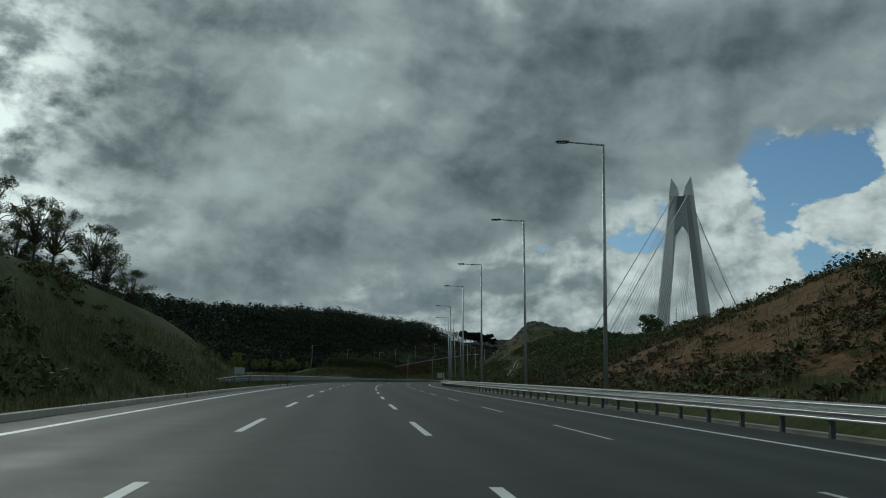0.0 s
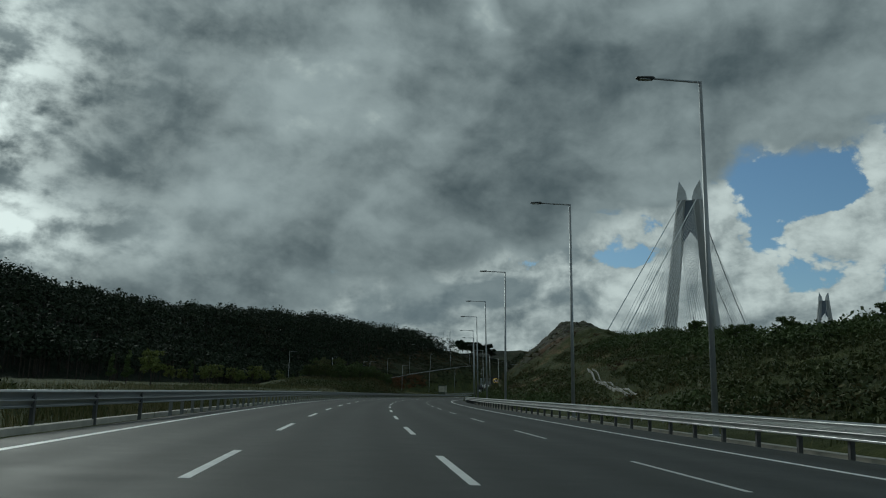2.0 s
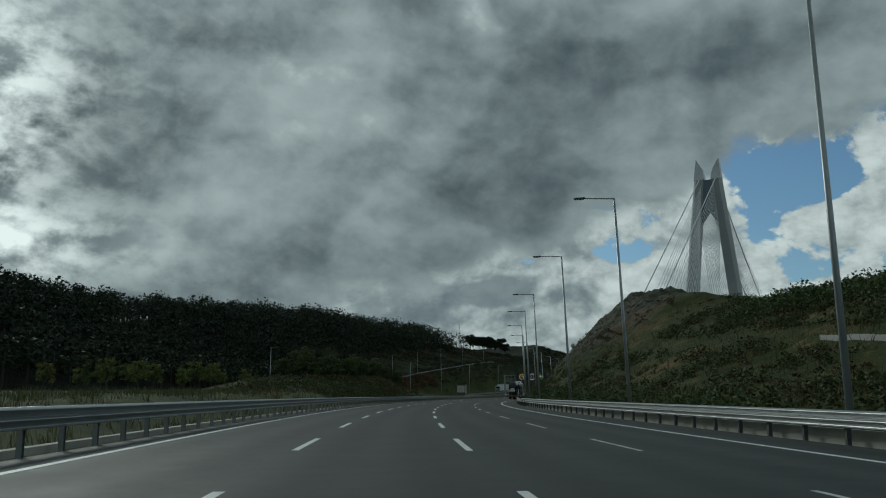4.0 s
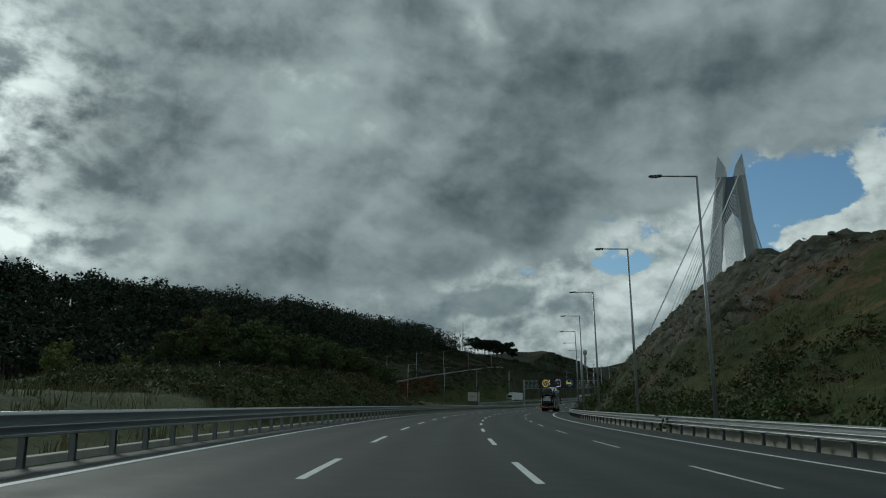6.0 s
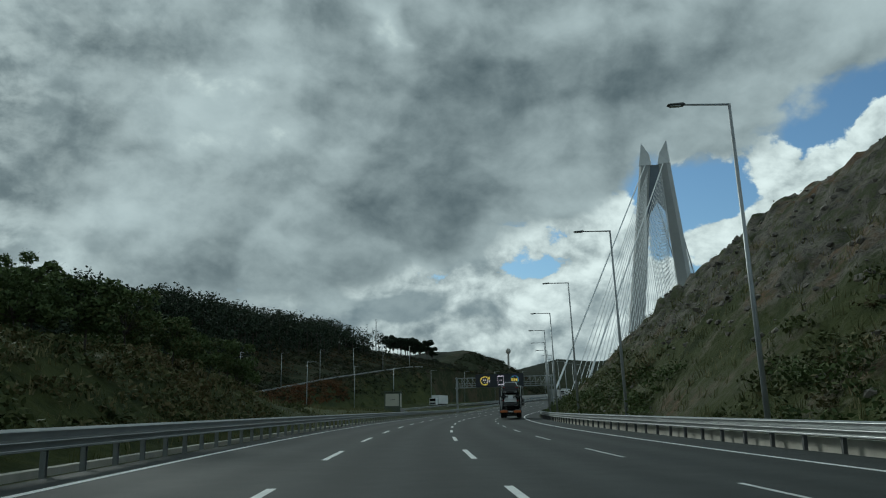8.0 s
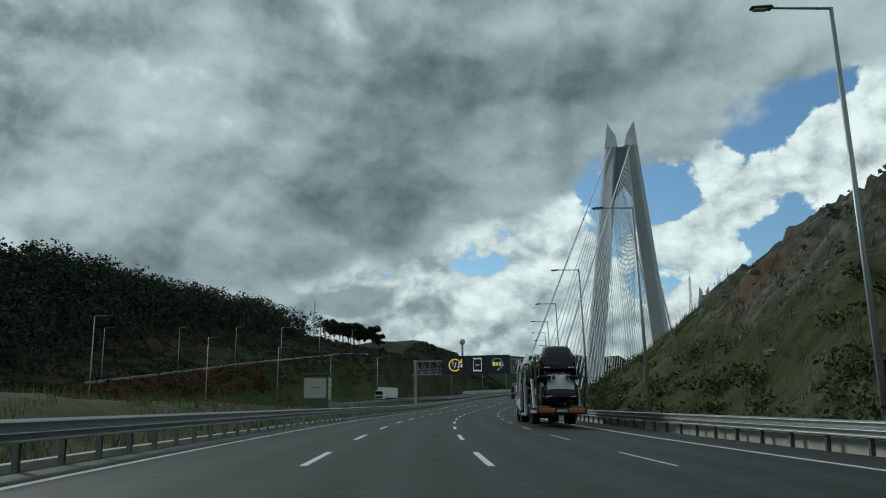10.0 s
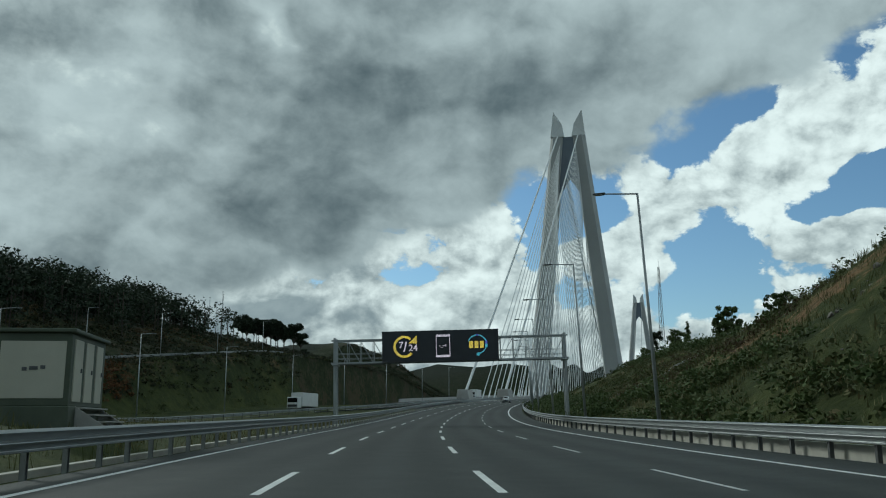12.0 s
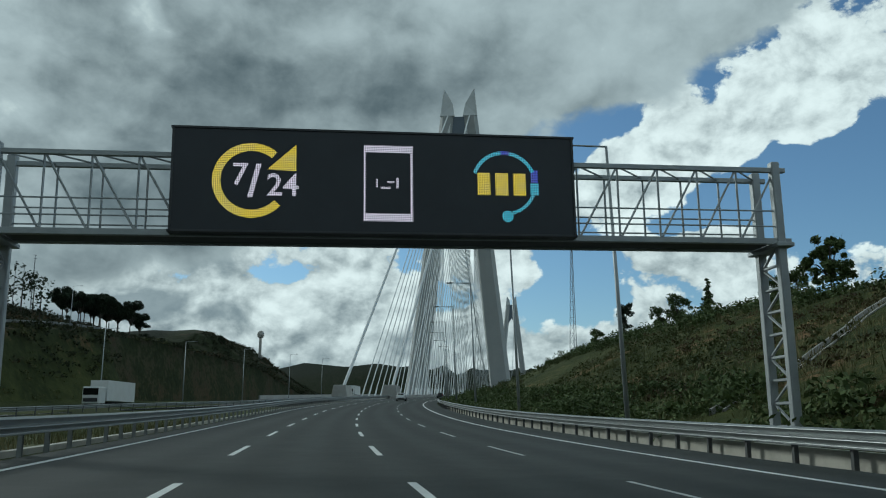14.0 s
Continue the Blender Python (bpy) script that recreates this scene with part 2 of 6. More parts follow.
def ground_material():
    """Grass, soil and rock by the sheet's own masks, broken up by noise."""
    m = bpy.data.materials.new("ground")
    m.use_nodes = True
    tree = m.node_tree
    bsdf = tree.nodes["Principled BSDF"]
    pos = tree.nodes.new("ShaderNodeNewGeometry").outputs["Position"]

    def mask(name):
        node = tree.nodes.new("ShaderNodeAttribute")
        node.attribute_name = name
        return Val(tree, node.outputs["Fac"])

    n1, n2, n3 = fbm(tree, pos, 0.12, 6, 0.65), fbm(tree, pos, 0.9, 6, 0.7), fbm(tree, pos, 5.0, 4, 0.7)
    grass = mixed(tree, (n1 * 0.6 + n2 * 0.5).step(0.35, 0.75), (0.022, 0.032, 0.010), (0.080, 0.090, 0.028))
    grass = mixed(tree, (n2 * 0.7 + n3 * 0.4).step(0.62, 0.80), grass, (0.125, 0.105, 0.055))
    soil = mixed(tree, (n2 * 0.6 + n3 * 0.5).step(0.35, 0.75), (0.070, 0.043, 0.022), (0.23, 0.143, 0.072))
    vor = tree.nodes.new("ShaderNodeTexVoronoi")
    vor.inputs["Scale"].default_value = 0.55
    tree.links.new(pos, vor.inputs["Vector"])
    cell = Val(tree, vor.outputs["Distance"])
    rock = mixed(tree, (n2 * 0.5 + n3 * 0.65 + cell * 0.25).step(0.46, 0.98), (0.022, 0.022, 0.020), (0.23, 0.215, 0.182))
    rock = mixed(tree, (n1 + n2 * 0.3).step(0.67, 0.82), rock, (0.125, 0.076, 0.042))
    rock = mixed(tree, (n2 * 0.9 + n3 * 0.3 - n1 * 0.35).step(0.38, 0.52) * 0.9, rock, (0.044, 0.054, 0.022))
    col = mixed(tree, (mask("soil") + (n1 - 0.5) * 1.3 + (n2 - 0.5) * 0.8).step(0.42, 0.62), grass, soil)
    col = mixed(tree, (mask("rock") + (n1 - 0.5) * 1.1 + (n2 - 0.5) * 0.9).step(0.42, 0.62), col, rock)
    # dark undergrowth and far forest cover; also paints in shade between the ridge trees
    wood_shade = mixed(tree, (n2 * 0.6 + n3 * 0.4).step(0.35, 0.7), (0.006, 0.010, 0.007), (0.024, 0.034, 0.020))
    col = mixed(tree, mask("wood_shade"), col, wood_shade)
    tree.links.new(col, bsdf.inputs["Base Color"])
    bsdf.inputs["Roughness"].default_value, bsdf.inputs["Specular IOR Level"].default_value = 0.95, 0.15
    node = tree.nodes.new("ShaderNodeBump")
    node.inputs["Strength"].default_value, node.inputs["Distance"].default_value = 0.9, 0.35
    tree.links.new((n2 * 0.6 + n3 * 0.35 + cell * 0.7 * mask("rock")).sock, node.inputs["Height"])
    tree.links.new(node.outputs[0], bsdf.inputs["Normal"])
    return m


def asphalt_material():
    """Asphalt with stones, wheel tracks and joints along the lanes (object x runs across, y along)."""
    m = bpy.data.materials.new("asphalt")
    m.use_nodes = True
    tree = m.node_tree
    bsdf = tree.nodes["Principled BSDF"]
    uv = tree.nodes.new("ShaderNodeAttribute")
    uv.attribute_name = "across"
    across = Val(tree, uv.outputs["Fac"])
    pos = tree.nodes.new("ShaderNodeNewGeometry").outputs["Position"]
    track = (across * (2 * math.pi / 1.825)).op("COSINE") * 0.5 + 0.5
    n1, n2, n3 = fbm(tree, pos, 0.06, 5, 0.6), fbm(tree, pos, 1.2, 5, 0.65), fbm(tree, pos, 45.0, 2, 0.6)
    fac = (n1 * 0.5 + n2 * 0.35 + n3 * 0.3 + track * 0.1).step(0.3, 0.9)
    tree.links.new(mixed(tree, fac, (0.0145, 0.0178, 0.0172), (0.035, 0.0405, 0.0392)), bsdf.inputs["Base Color"])
    bsdf.inputs["Specular IOR Level"].default_value = 0.28
    tree.links.new((0.62 + n2 * 0.25 - track * 0.05).sock, bsdf.inputs["Roughness"])
    node = tree.nodes.new("ShaderNodeBump")
    node.inputs["Strength"].default_value, node.inputs["Distance"].default_value = 0.35, 0.01
    tree.links.new(n3.sock, node.inputs["Height"])
    tree.links.new(node.outputs[0], bsdf.inputs["Normal"])
    return m


GROUND, ASPHALT = ground_material(), asphalt_material()
PAINT = material("road_paint", (0.62, 0.63, 0.62), (0.86, 0.87, 0.85), 0.6, 0.6, spread=0.25)
PAINT_WORN = material("worn_road_paint", (0.38, 0.39, 0.39), (0.74, 0.75, 0.73), 0.35, 0.65, spread=0.22)
ZINC = material("galvanised_steel", (0.23, 0.245, 0.245), (0.36, 0.375, 0.375), 1.6, 0.40, 0.75, fine=12.0)
POST = material("weathered_steel_post", (0.05, 0.052, 0.054), (0.13, 0.135, 0.135), 0.4, 0.6, 0.5)
POLE = material("galvanised_pole", (0.26, 0.28, 0.29), (0.45, 0.47, 0.48), 0.9, 0.5, 0.6)
LAMP_GREY = material("lamp_housing_grey", (0.05, 0.055, 0.06), (0.12, 0.125, 0.13), 0.3, 0.5)
LENS = material("lamp_glass", (0.45, 0.47, 0.47), (0.6, 0.62, 0.62), 0.2, 0.2)
CONCRETE = material("concrete", (0.27, 0.265, 0.25), (0.48, 0.47, 0.445), 2.5, 0.85, bump=0.3)
KERB = material("kerb_concrete", (0.33, 0.315, 0.275), (0.62, 0.595, 0.525), 0.9, 0.9, bump=0.4)
TOWER = material("tower_concrete", (0.30, 0.315, 0.32), (0.42, 0.43, 0.43), 18.0, 0.8, bump=0.05)
PANEL = material("tower_crossbeam_steel", (0.10, 0.13, 0.17), (0.16, 0.19, 0.23), 8.0, 0.6)
SPIRE = material("spire_cladding", (0.42, 0.44, 0.45), (0.58, 0.60, 0.61), 5.0, 0.5)
CABLE = material("white_cable_sheath", (0.55, 0.57, 0.58), (0.72, 0.74, 0.75), 5.0, 0.5)
CABLE_DARK = material("main_cable_grey", (0.24, 0.26, 0.27), (0.38, 0.40, 0.41), 5.0, 0.5)
DECK = material("bridge_deck_steel", (0.30, 0.32, 0.33), (0.44, 0.46, 0.47), 6.0, 0.6)
BARK = material("bark", (0.035, 0.028, 0.022), (0.10, 0.085, 0.07), 0.6, 0.95, bump=0.5)
PINE = leaf_material("pine_needles", (0.013, 0.022, 0.013), (0.033, 0.048, 0.023), (0.05, 0.05, 0.028), 0.0)
BROAD = leaf_material("broad_leaves", (0.036, 0.060, 0.020), (0.115, 0.150, 0.050), (0.12, 0.11, 0.045), 0.05)
YOUNG = leaf_material("young_leaves", (0.080, 0.105, 0.030), (0.19, 0.21, 0.058), (0.24, 0.21, 0.07), 0.1)
SCRUB = leaf_material("scrub_leaves", (0.034, 0.052, 0.018), (0.115, 0.130, 0.046), (0.15, 0.115, 0.055), 0.16)
STRAW = leaf_material("dry_grass", (0.06, 0.075, 0.025), (0.13, 0.135, 0.05), (0.24, 0.20, 0.10), 0.25)


# ---------------------------------------------------------------- mesh helpers
def mesh_object(name, bm, mat, parent=None, smooth=False):
    data = bpy.data.meshes.new(name)
    bm.to_mesh(data)
    bm.free()
    if mat is not None:
        data.materials.append(mat)
    if smooth:
        data.polygons.foreach_set("use_smooth", [True] * len(data.polygons))
    ob = new(name, data)
    if parent is not None:
        ob.parent = parent
    return ob


def part(name, bm, mat, parent, label="", smooth=False):
    ob = mesh_object(name, bm, mat, parent, smooth)
    return tagged(ob, label) if label else ob


def empty(name, m, label, category, group="", kind=""):
    ob = new(name)
    ob.empty_display_size = 0.3
    ob.matrix_world = m
    return tagged(ob, label, category, group, kind)


def box(bm, size, centre, bevel=0.0, m=None):
    got = bmesh.ops.create_cube(bm, size=1.0, matrix=Matrix.Translation(centre) @ Matrix.Diagonal((*size, 1)))
    if bevel:
        edges = list({e for v in got["verts"] for e in v.link_edges})
        got = bmesh.ops.bevel(bm, geom=edges, offset=bevel, segments=1, affect="EDGES", clamp_overlap=True)
    if m is not None:
        bmesh.ops.transform(bm, matrix=m, verts=list({v for v in got["verts"]}))
    return got["verts"]


def tube(bm, a, b, r1, r2=None, sides=8, caps=True):
    a, b = Vector(a), Vector(b)
    way = b - a
    m = Matrix.Translation((a + b) / 2) @ way.to_track_quat("Z", "Y").to_matrix().to_4x4()
    bmesh.ops.create_cone(bm, cap_ends=caps, segments=sides, radius1=r1, radius2=r1 if r2 is None else r2, depth=way.length, matrix=m)


def prism(bm, outline, y0, y1, m=None):
    """An outline in x, z drawn out along y."""
    n = len(outline)
    va = [bm.verts.new((x, y0, z)) for x, z in outline]
    vb = [bm.verts.new((x, y1, z)) for x, z in outline]
    faces = [bm.faces.new(va), bm.faces.new(vb[::-1])]
    for i in range(n):
        faces.append(bm.faces.new((va[i], vb[i], vb[(i + 1) % n], va[(i + 1) % n])))
    bmesh.ops.recalc_face_normals(bm, faces=faces)
    if m is not None:
        bmesh.ops.transform(bm, matrix=m, verts=va + vb)
    return va + vb


def from_lists(name, verts, faces, mat, smooth=False):
    data = bpy.data.meshes.new(name)
    data.from_pydata(verts, [], faces)
    data.materials.append(mat)
    if smooth:
        data.polygons.foreach_set("use_smooth", [True] * len(data.polygons))
    data.update()
    return new(name, data)


def ribbon(name, s0, s1, l0, l1, up, mat, step=2.0, kind="structure", label="", category="", thick=0.0):
    """A strip along the road, with a skirt when it has thickness."""
    n = max(1, int(math.ceil((s1 - s0) / step)))
    verts, faces = [], []
    rows = [(l0, up), (l1, up)] if not thick else [(l0, up - thick), (l0, up), (l1, up), (l1, up - thick)]
    k = len(rows)
    for i in range(n + 1):
        s = s0 + (s1 - s0) * i / n
        for l, u in rows:
            verts.append(tuple(at(s, l, u)))
    for i in range(n):
        for j in range(k - 1):
            a = i * k + j
            faces.append((a, a + 1, a + k + 1, a + k))
    ob = from_lists(name, verts, faces, mat)
    return tagged(ob, label, category, "", kind)

# ---------------------------------------------------------------- the ground
def smooth(x, a, b):
    u = min(1.0, max(0.0, (x - a) / (b - a)))
    return u * u * (3 - 2 * u)


def curve(x, *pairs):
    return float(np.interp(x, pairs[0::2], pairs[1::2]))


def rough_noise(x, y, size, octaves=4):
    return noise.fractal(Vector((x / size, y / size, 1.7)), 1.0, 2.1, octaves)


CREST = (-60, 12, 20, 11.5, 51, 10.5, 64, 9.5, 83, 7.5, 100, 6.8, 143, 7, 153, 8, 170, 10, 205, 10.5, 230, 14, 255, 17, 277, 20.5, 290, 21.5, 325, 20.5,
         355, 18, 377, 15.5, 396, 12.5, 415, 9.5, 440, 9, 475, 10, 540, 9.5, 610, 9, 680, 8, 740, 2, 800, -12, 880, -45, 1000, -95)


def ground_up(s, l):
    """The ground's height over the road, and how far it is soil and rock."""
    p = at(s, l)
    soil = rock = wood_shade = 0.0
    far = smooth(s, 560, 900)
    n = rough_noise(p.x, p.y, 9, 5)
    n2 = rough_noise(p.x, p.y, 45, 4)
    if l >= 0:
        foot = 12.8
        if l < foot:
            up = -0.3 * smooth(l, 11.0, 11.6) + 0.3 * smooth(l, 12.0, 12.8)
        else:
            top = curve(s, *CREST) * (1 + 0.10 * n2)
            run = curve(s, -60, 22, 60, 22, 130, 25, 225, 23, 258, 19.5, 320, 19.5, 350, 20, 420, 22, 900, 40)
            u = (l - foot) / run
            rise = u if u < 0.85 else 0.85 + 0.15 * (1 - math.exp(-(u - 0.85) / 0.15))
            face = curve(s, 215, 0, 255, 1, 345, 1, 385, 0)
            rise = (1 - face) * (smooth(u, -0.15, 1.15) * 0.75 + 0.25 * rise) + face * rise
            fall = curve(s, 200, 0, 240, 1, 380, 1, 420, 0)
            up = -0.1 + top * rise + n * min(1.0, u * 4) * (0.45 + 0.7 * face) + max(0.0, l - foot - run) * 0.04 * (1 - far) * (1 - fall) - fall * 0.32 * min(45.0, max(0.0, l - foot - run - 1.5))
            soil = max(curve(s, 30, 0.85, 62, 0.75, 75, 0.15), curve(s, 120, 0.0, 150, 0.36, 240, 0.34, 260, 0.3, 345, 0.3, 380, 0.42, 470, 0.38, 520, 0.2))
            soil *= smooth(u, 0.05, 0.25)
            rock = face * (0.47 + 0.40 * smooth(u, 0.25, 0.6))
            if face > 0:
                for size, bulk in ((4.2, 1.5), (1.7, 0.75)):
                    near, heart = noise.voronoi(Vector((p.x / size, p.y / size, 1.3 * top * rise / size)))
                    up += face * smooth(u, 0.08, 0.45) * bulk * (0.8 * noise.noise(heart[0] * 5.3) + 0.45 * near[0] - 0.35 * smooth(near[1] - near[0], 0.16, 0.0))
    else:
        d = -l
        bank = curve(s, -60, 9.0, 40, 7.6, 62, 7.2, 78, 6.0, 92, 0.0)
        level = curve(s, 60, -0.3, 90, 0.2, 150, 1.0, 190, 1.4, 275, 1.9, 345, 1.2, 380, 0.8, 430, -0.5, 560, -1.0, 640, -0.7)
        mound = curve(s, 212, 0.0, 228, 1.6, 268, 2.4, 286, 1.4, 297, 0.0)
        up = -0.12 * smooth(d, 6.7, 7.6)
        if d > 7.2:
            ridge_l = 112.0
            ridge_h = curve(s, -400, 30, 235, 23.5, 285, 21, 350, 23, 400, 26.8, 490, 29.3, 540, 28.5, 590, 27, 630, 25, 660, 23, 700, 20, 740, 23, 765, 28, 830, 28, 870, 18, 900, -12, 1100, -90)
            base = 66.0
            v = (d - base) / (ridge_l - base)
            ramp = curve(s, 380, 0.0, 400, 3.0, 465, 8.0, 545, 13.0, 600, 14.0, 680, 10, 740, 0.0)
            up += bank * smooth(d, 7.5, 19) * (1 - smooth(d, 34, 50)) + n * 0.22 * smooth(d, 8, 14)
            up += level * smooth(d, 8, 13) * (1 - smooth(d, 28, 32) * smooth(s, 280, 340))
            up += mound * smooth(d, 8.5, 15) * (1 - smooth(d, 24, 32)) + ramp * smooth(d, 47, 55)
            climb = smooth(v, -0.05, 1.15) if v < 1.1 else 1.0 - 0.25 * smooth(v, 1.1, 6)
            up += (ridge_h - ramp) * climb * (1 + 0.08 * n2) + n * 1.1 * smooth(v, 0, 0.3)
            soil = 0.46 * smooth(d, 47, 55) * (1 - smooth(v, 0.7, 1.0)) * smooth(s, 300, 420)
            rock = 0.46 * smooth(s, 400, 500) * smooth(d, 50, 60)
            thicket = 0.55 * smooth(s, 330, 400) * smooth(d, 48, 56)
            # full under the ridge forest, where the colour holds the darkness between trunks
            wood_shade = max(thicket, smooth(d, curve(s, -40, 58, 300, 58, 380, 66, 430, 78, 520, 88, 640, 96, 660, 120), curve(s, -40, 66, 300, 66, 380, 74, 430, 86, 520, 96, 640, 104, 660, 128)))
    # the strait, the far shore
    a = s - 938
    sea = smooth(a, -140, 40) * (1 - smooth(a, 1250, 1420))
    z = road_z(s) + up
    if s > 560:
        deep = -62.0
        if abs(l + 13) < 45:
            z = min(z, road_z(s) - 3.0 - 12 * smooth(s, 640, 720))
        z = z * (1 - sea) + deep * sea
        shore = smooth(a, 1380, 1800)
        z = z * (1 - shore) + (140 + 40 * rough_noise(p.x, p.y, 420, 3) + 30 * rough_noise(p.x, p.y, 90, 4)) * shore
        wood_shade = max(wood_shade * (1 - shore), shore)
    return z, soil, rock, wood_shade


def make_ground():
    s_rows = list(np.arange(-400, -60, 20)) + list(np.arange(-60, 226, 2.0)) + list(np.arange(226, 396, 0.8)) + list(np.arange(396, 520, 2.0)) + list(np.arange(520, 800, 6)) + list(np.arange(800, 1400, 40)) + list(np.arange(1400, 4600, 80))
    l_cols = [-2600, -2000, -1500, -1100, -800, -600, -480, -400, -340, -300]
    l_cols += list(np.arange(-280, -60, 8)) + list(np.arange(-60, -22, 3)) + list(np.arange(-22, -8, 1.0)) + [-8, -7.5, -7.1, -6.6]
    l_cols += [10.8, 11.3, 11.6, 12.1, 12.8] + list(np.arange(13.4, 36, 0.6)) + list(np.arange(37, 60, 3)) + [64, 72, 84, 100, 130, 170, 230, 320, 440, 580, 740]
    verts, faces, soils, rocks, wood_shades = [], [], [], [], []
    for s in s_rows:
        wide = 1 + 3.0 * smooth(s, 800, 1500)
        for l in l_cols:
            ll = l * wide if l > 100 else l
            z, a, b, c = ground_up(s, ll)
            p = at(s, ll)
            verts.append((p.x, p.y, z - (0.06 if -6.7 < l < 10.9 else 0))), soils.append(a), rocks.append(b), wood_shades.append(c)
    k = len(l_cols)
    for i in range(len(s_rows) - 1):
        for j in range(k - 1):
            a = i * k + j
            faces.append((a, a + 1, a + k + 1, a + k))
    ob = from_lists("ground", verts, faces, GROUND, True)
    for name, values in (("soil", soils), ("rock", rocks), ("wood_shade", wood_shades)):
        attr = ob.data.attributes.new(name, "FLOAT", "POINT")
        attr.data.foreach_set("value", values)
    return tagged(ob, "grassy and rocky ground cut open for the road", "ground", "", "structure")


make_ground()


def on_ground(s, l):
    p = at(s, l)
    p.z = ground_up(s, l)[0]
    return p


# ---------------------------------------------------------------- the carriageway
EDGE_L, EDGE_R = -6.65, 10.9
DASH_LINES = (-2.03, 1.62, 5.27)
DASH_PERIOD, DASH_LENGTH, DASH_END = 12.74, 5.0, 22.1


def make_road():
    s_rows = list(np.arange(-60, 640, 2.0)) + list(np.arange(640, 2700, 15.0))
    l_cols = [EDGE_L, -5.4, -3.9, -2.0, -0.2, 1.6, 3.4, 5.3, 7.1, 8.9, EDGE_R]
    verts, faces, across = [], [], []
    for s in s_rows:
        for l in l_cols:
            verts.append(tuple(at(s, l)))
            across.append(l + 0.2)
    k = len(l_cols)
    for i in range(len(s_rows) - 1):
        for j in range(k - 1):
            a = i * k + j
            faces.append((a, a + 1, a + k + 1, a + k))
    ob = from_lists("road", verts, faces, ASPHALT)
    attr = ob.data.attributes.new("across", "FLOAT", "POINT")
    attr.data.foreach_set("value", across)
    tagged(ob, "grey asphalt carriageway of four lanes", "road", "", "structure")
    # paint
    for name, l, w in (("edge_line", -5.63, 0.18), ("edge_line", 8.75, 0.18)):
        line = ribbon(name, -50, 1300, l - w / 2, l + w / 2, 0.004, PAINT, 2.0, "structure", "solid white edge line on the asphalt", "road marking")
    for row, l in enumerate(DASH_LINES):
        w = 0.15 if row < 2 else 0.11
        for i in range(-4, 62):
            e = DASH_END + DASH_PERIOD * i
            dash = ribbon("lane_dash", e - DASH_LENGTH, e, l - w / 2, l + w / 2, 0.004, PAINT if row < 2 else PAINT_WORN, 2.5, "structure",
                          "white lane dash painted on the asphalt", "road marking")
            tagged(dash, group="lane dashes")


make_road()

# ---------------------------------------------------------------- guard rails
W_BEAM = [(0.0, 0.42), (0.03, 0.418), (0.10, 0.378), (0.105, 0.362), (0.02, 0.240), (0.02, 0.228), (0.10, 0.190), (0.105, 0.174), (0.02, 0.052), (0.025, 0.040), (0.07, 0.012), (0.065, 0.0), (0.0, 0.02)]


def beam_mesh(length, thick=0.006):
    """A waved steel beam along y that bulges towards +x."""
    bm = bmesh.new()
    out = W_BEAM + [(x - thick, z) for x, z in W_BEAM[::-1]]
    prism(bm, out, 0, length)
    return bm


def make_rail(s0, s1, l, side, low, high, spacing, label, post_mat):
    """A rail as one thing: beams end to end and a post each few metres. side: the way that the beam bulges."""
    rail = empty("guard_rail", Matrix.Identity(4), label, "guard rail")
    n = int((s1 - s0) / 4.0)
    step = (s1 - s0) / n
    beam_data = post_data = None
    for i in range(n):
        s = s0 + i * step
        a, b = at(s, l), at(s + step, l)
        way = b - a
        m = Matrix.Translation(a) @ way.to_track_quat("Y", "Z").to_matrix().to_4x4()
        for z in low:
            if beam_data is None:
                ob = part("beam", beam_mesh(step + 0.05), ZINC, rail)
                beam_data = ob.data
            else:
                ob = new("beam", beam_data)
                ob.parent = rail
            ob.matrix_world = m @ Matrix.Translation((0, 0, z)) @ Matrix.Diagonal((side, 1, 1, 1))
    n = int((s1 - s0) / spacing)
    for i in range(n + 1):
        s = s0 + i * spacing
        if post_data is None:
            bm = bmesh.new()
            c = 0.055
            prism(bm, [(-c, -0.3), (-c, high), (c, high), (c, -0.3)], -0.06, -0.052)
            prism(bm, [(-c, -0.3), (-c, high), (c, high), (c, -0.3)], 0.052, 0.06)
            prism(bm, [(-c, -0.3), (-c, high), (-c + 0.008, high), (-c + 0.008, -0.3)], -0.06, 0.06)
            box(bm, (0.1, 0.1, 0.2), (side * 0.06, 0, high - 0.13), 0.01)
            ob = part("post", bm, post_mat, rail)
            post_data = ob.data
        else:
            ob = new("post", post_data)
            ob.parent = rail
        ob.matrix_world = on_road(s, l - side * 0.09)
    return rail


make_rail(-30, 620, 11.1, -1, (0.40,), 0.80, 2.35, "galvanised guard rail on dark posts along the outer shoulder", POST)
make_rail(90, 640, -6.8, 1, (0.49,), 0.88, 2.0, "galvanised guard rail on posts along the median", ZINC)
# concrete gutters behind the rails
ribbon("gutter_edge", -40, 128, 11.45, 11.85, 0.045, KERB, 2.0, "structure", "low broken pale concrete gutter edge in the grass", "gutter", 0.4)
ribbon("gutter_wall", 128, 620, 11.45, 11.62, 0.34, KERB, 2.0, "structure", "pale stained concrete gutter wall behind the guard rail", "gutter", 0.7)
ribbon("kerb", -40, 640, -7.45, -7.2, 0.09, KERB, 2.0, "structure", "low worn concrete kerb beside the median grass", "kerb", 0.4)


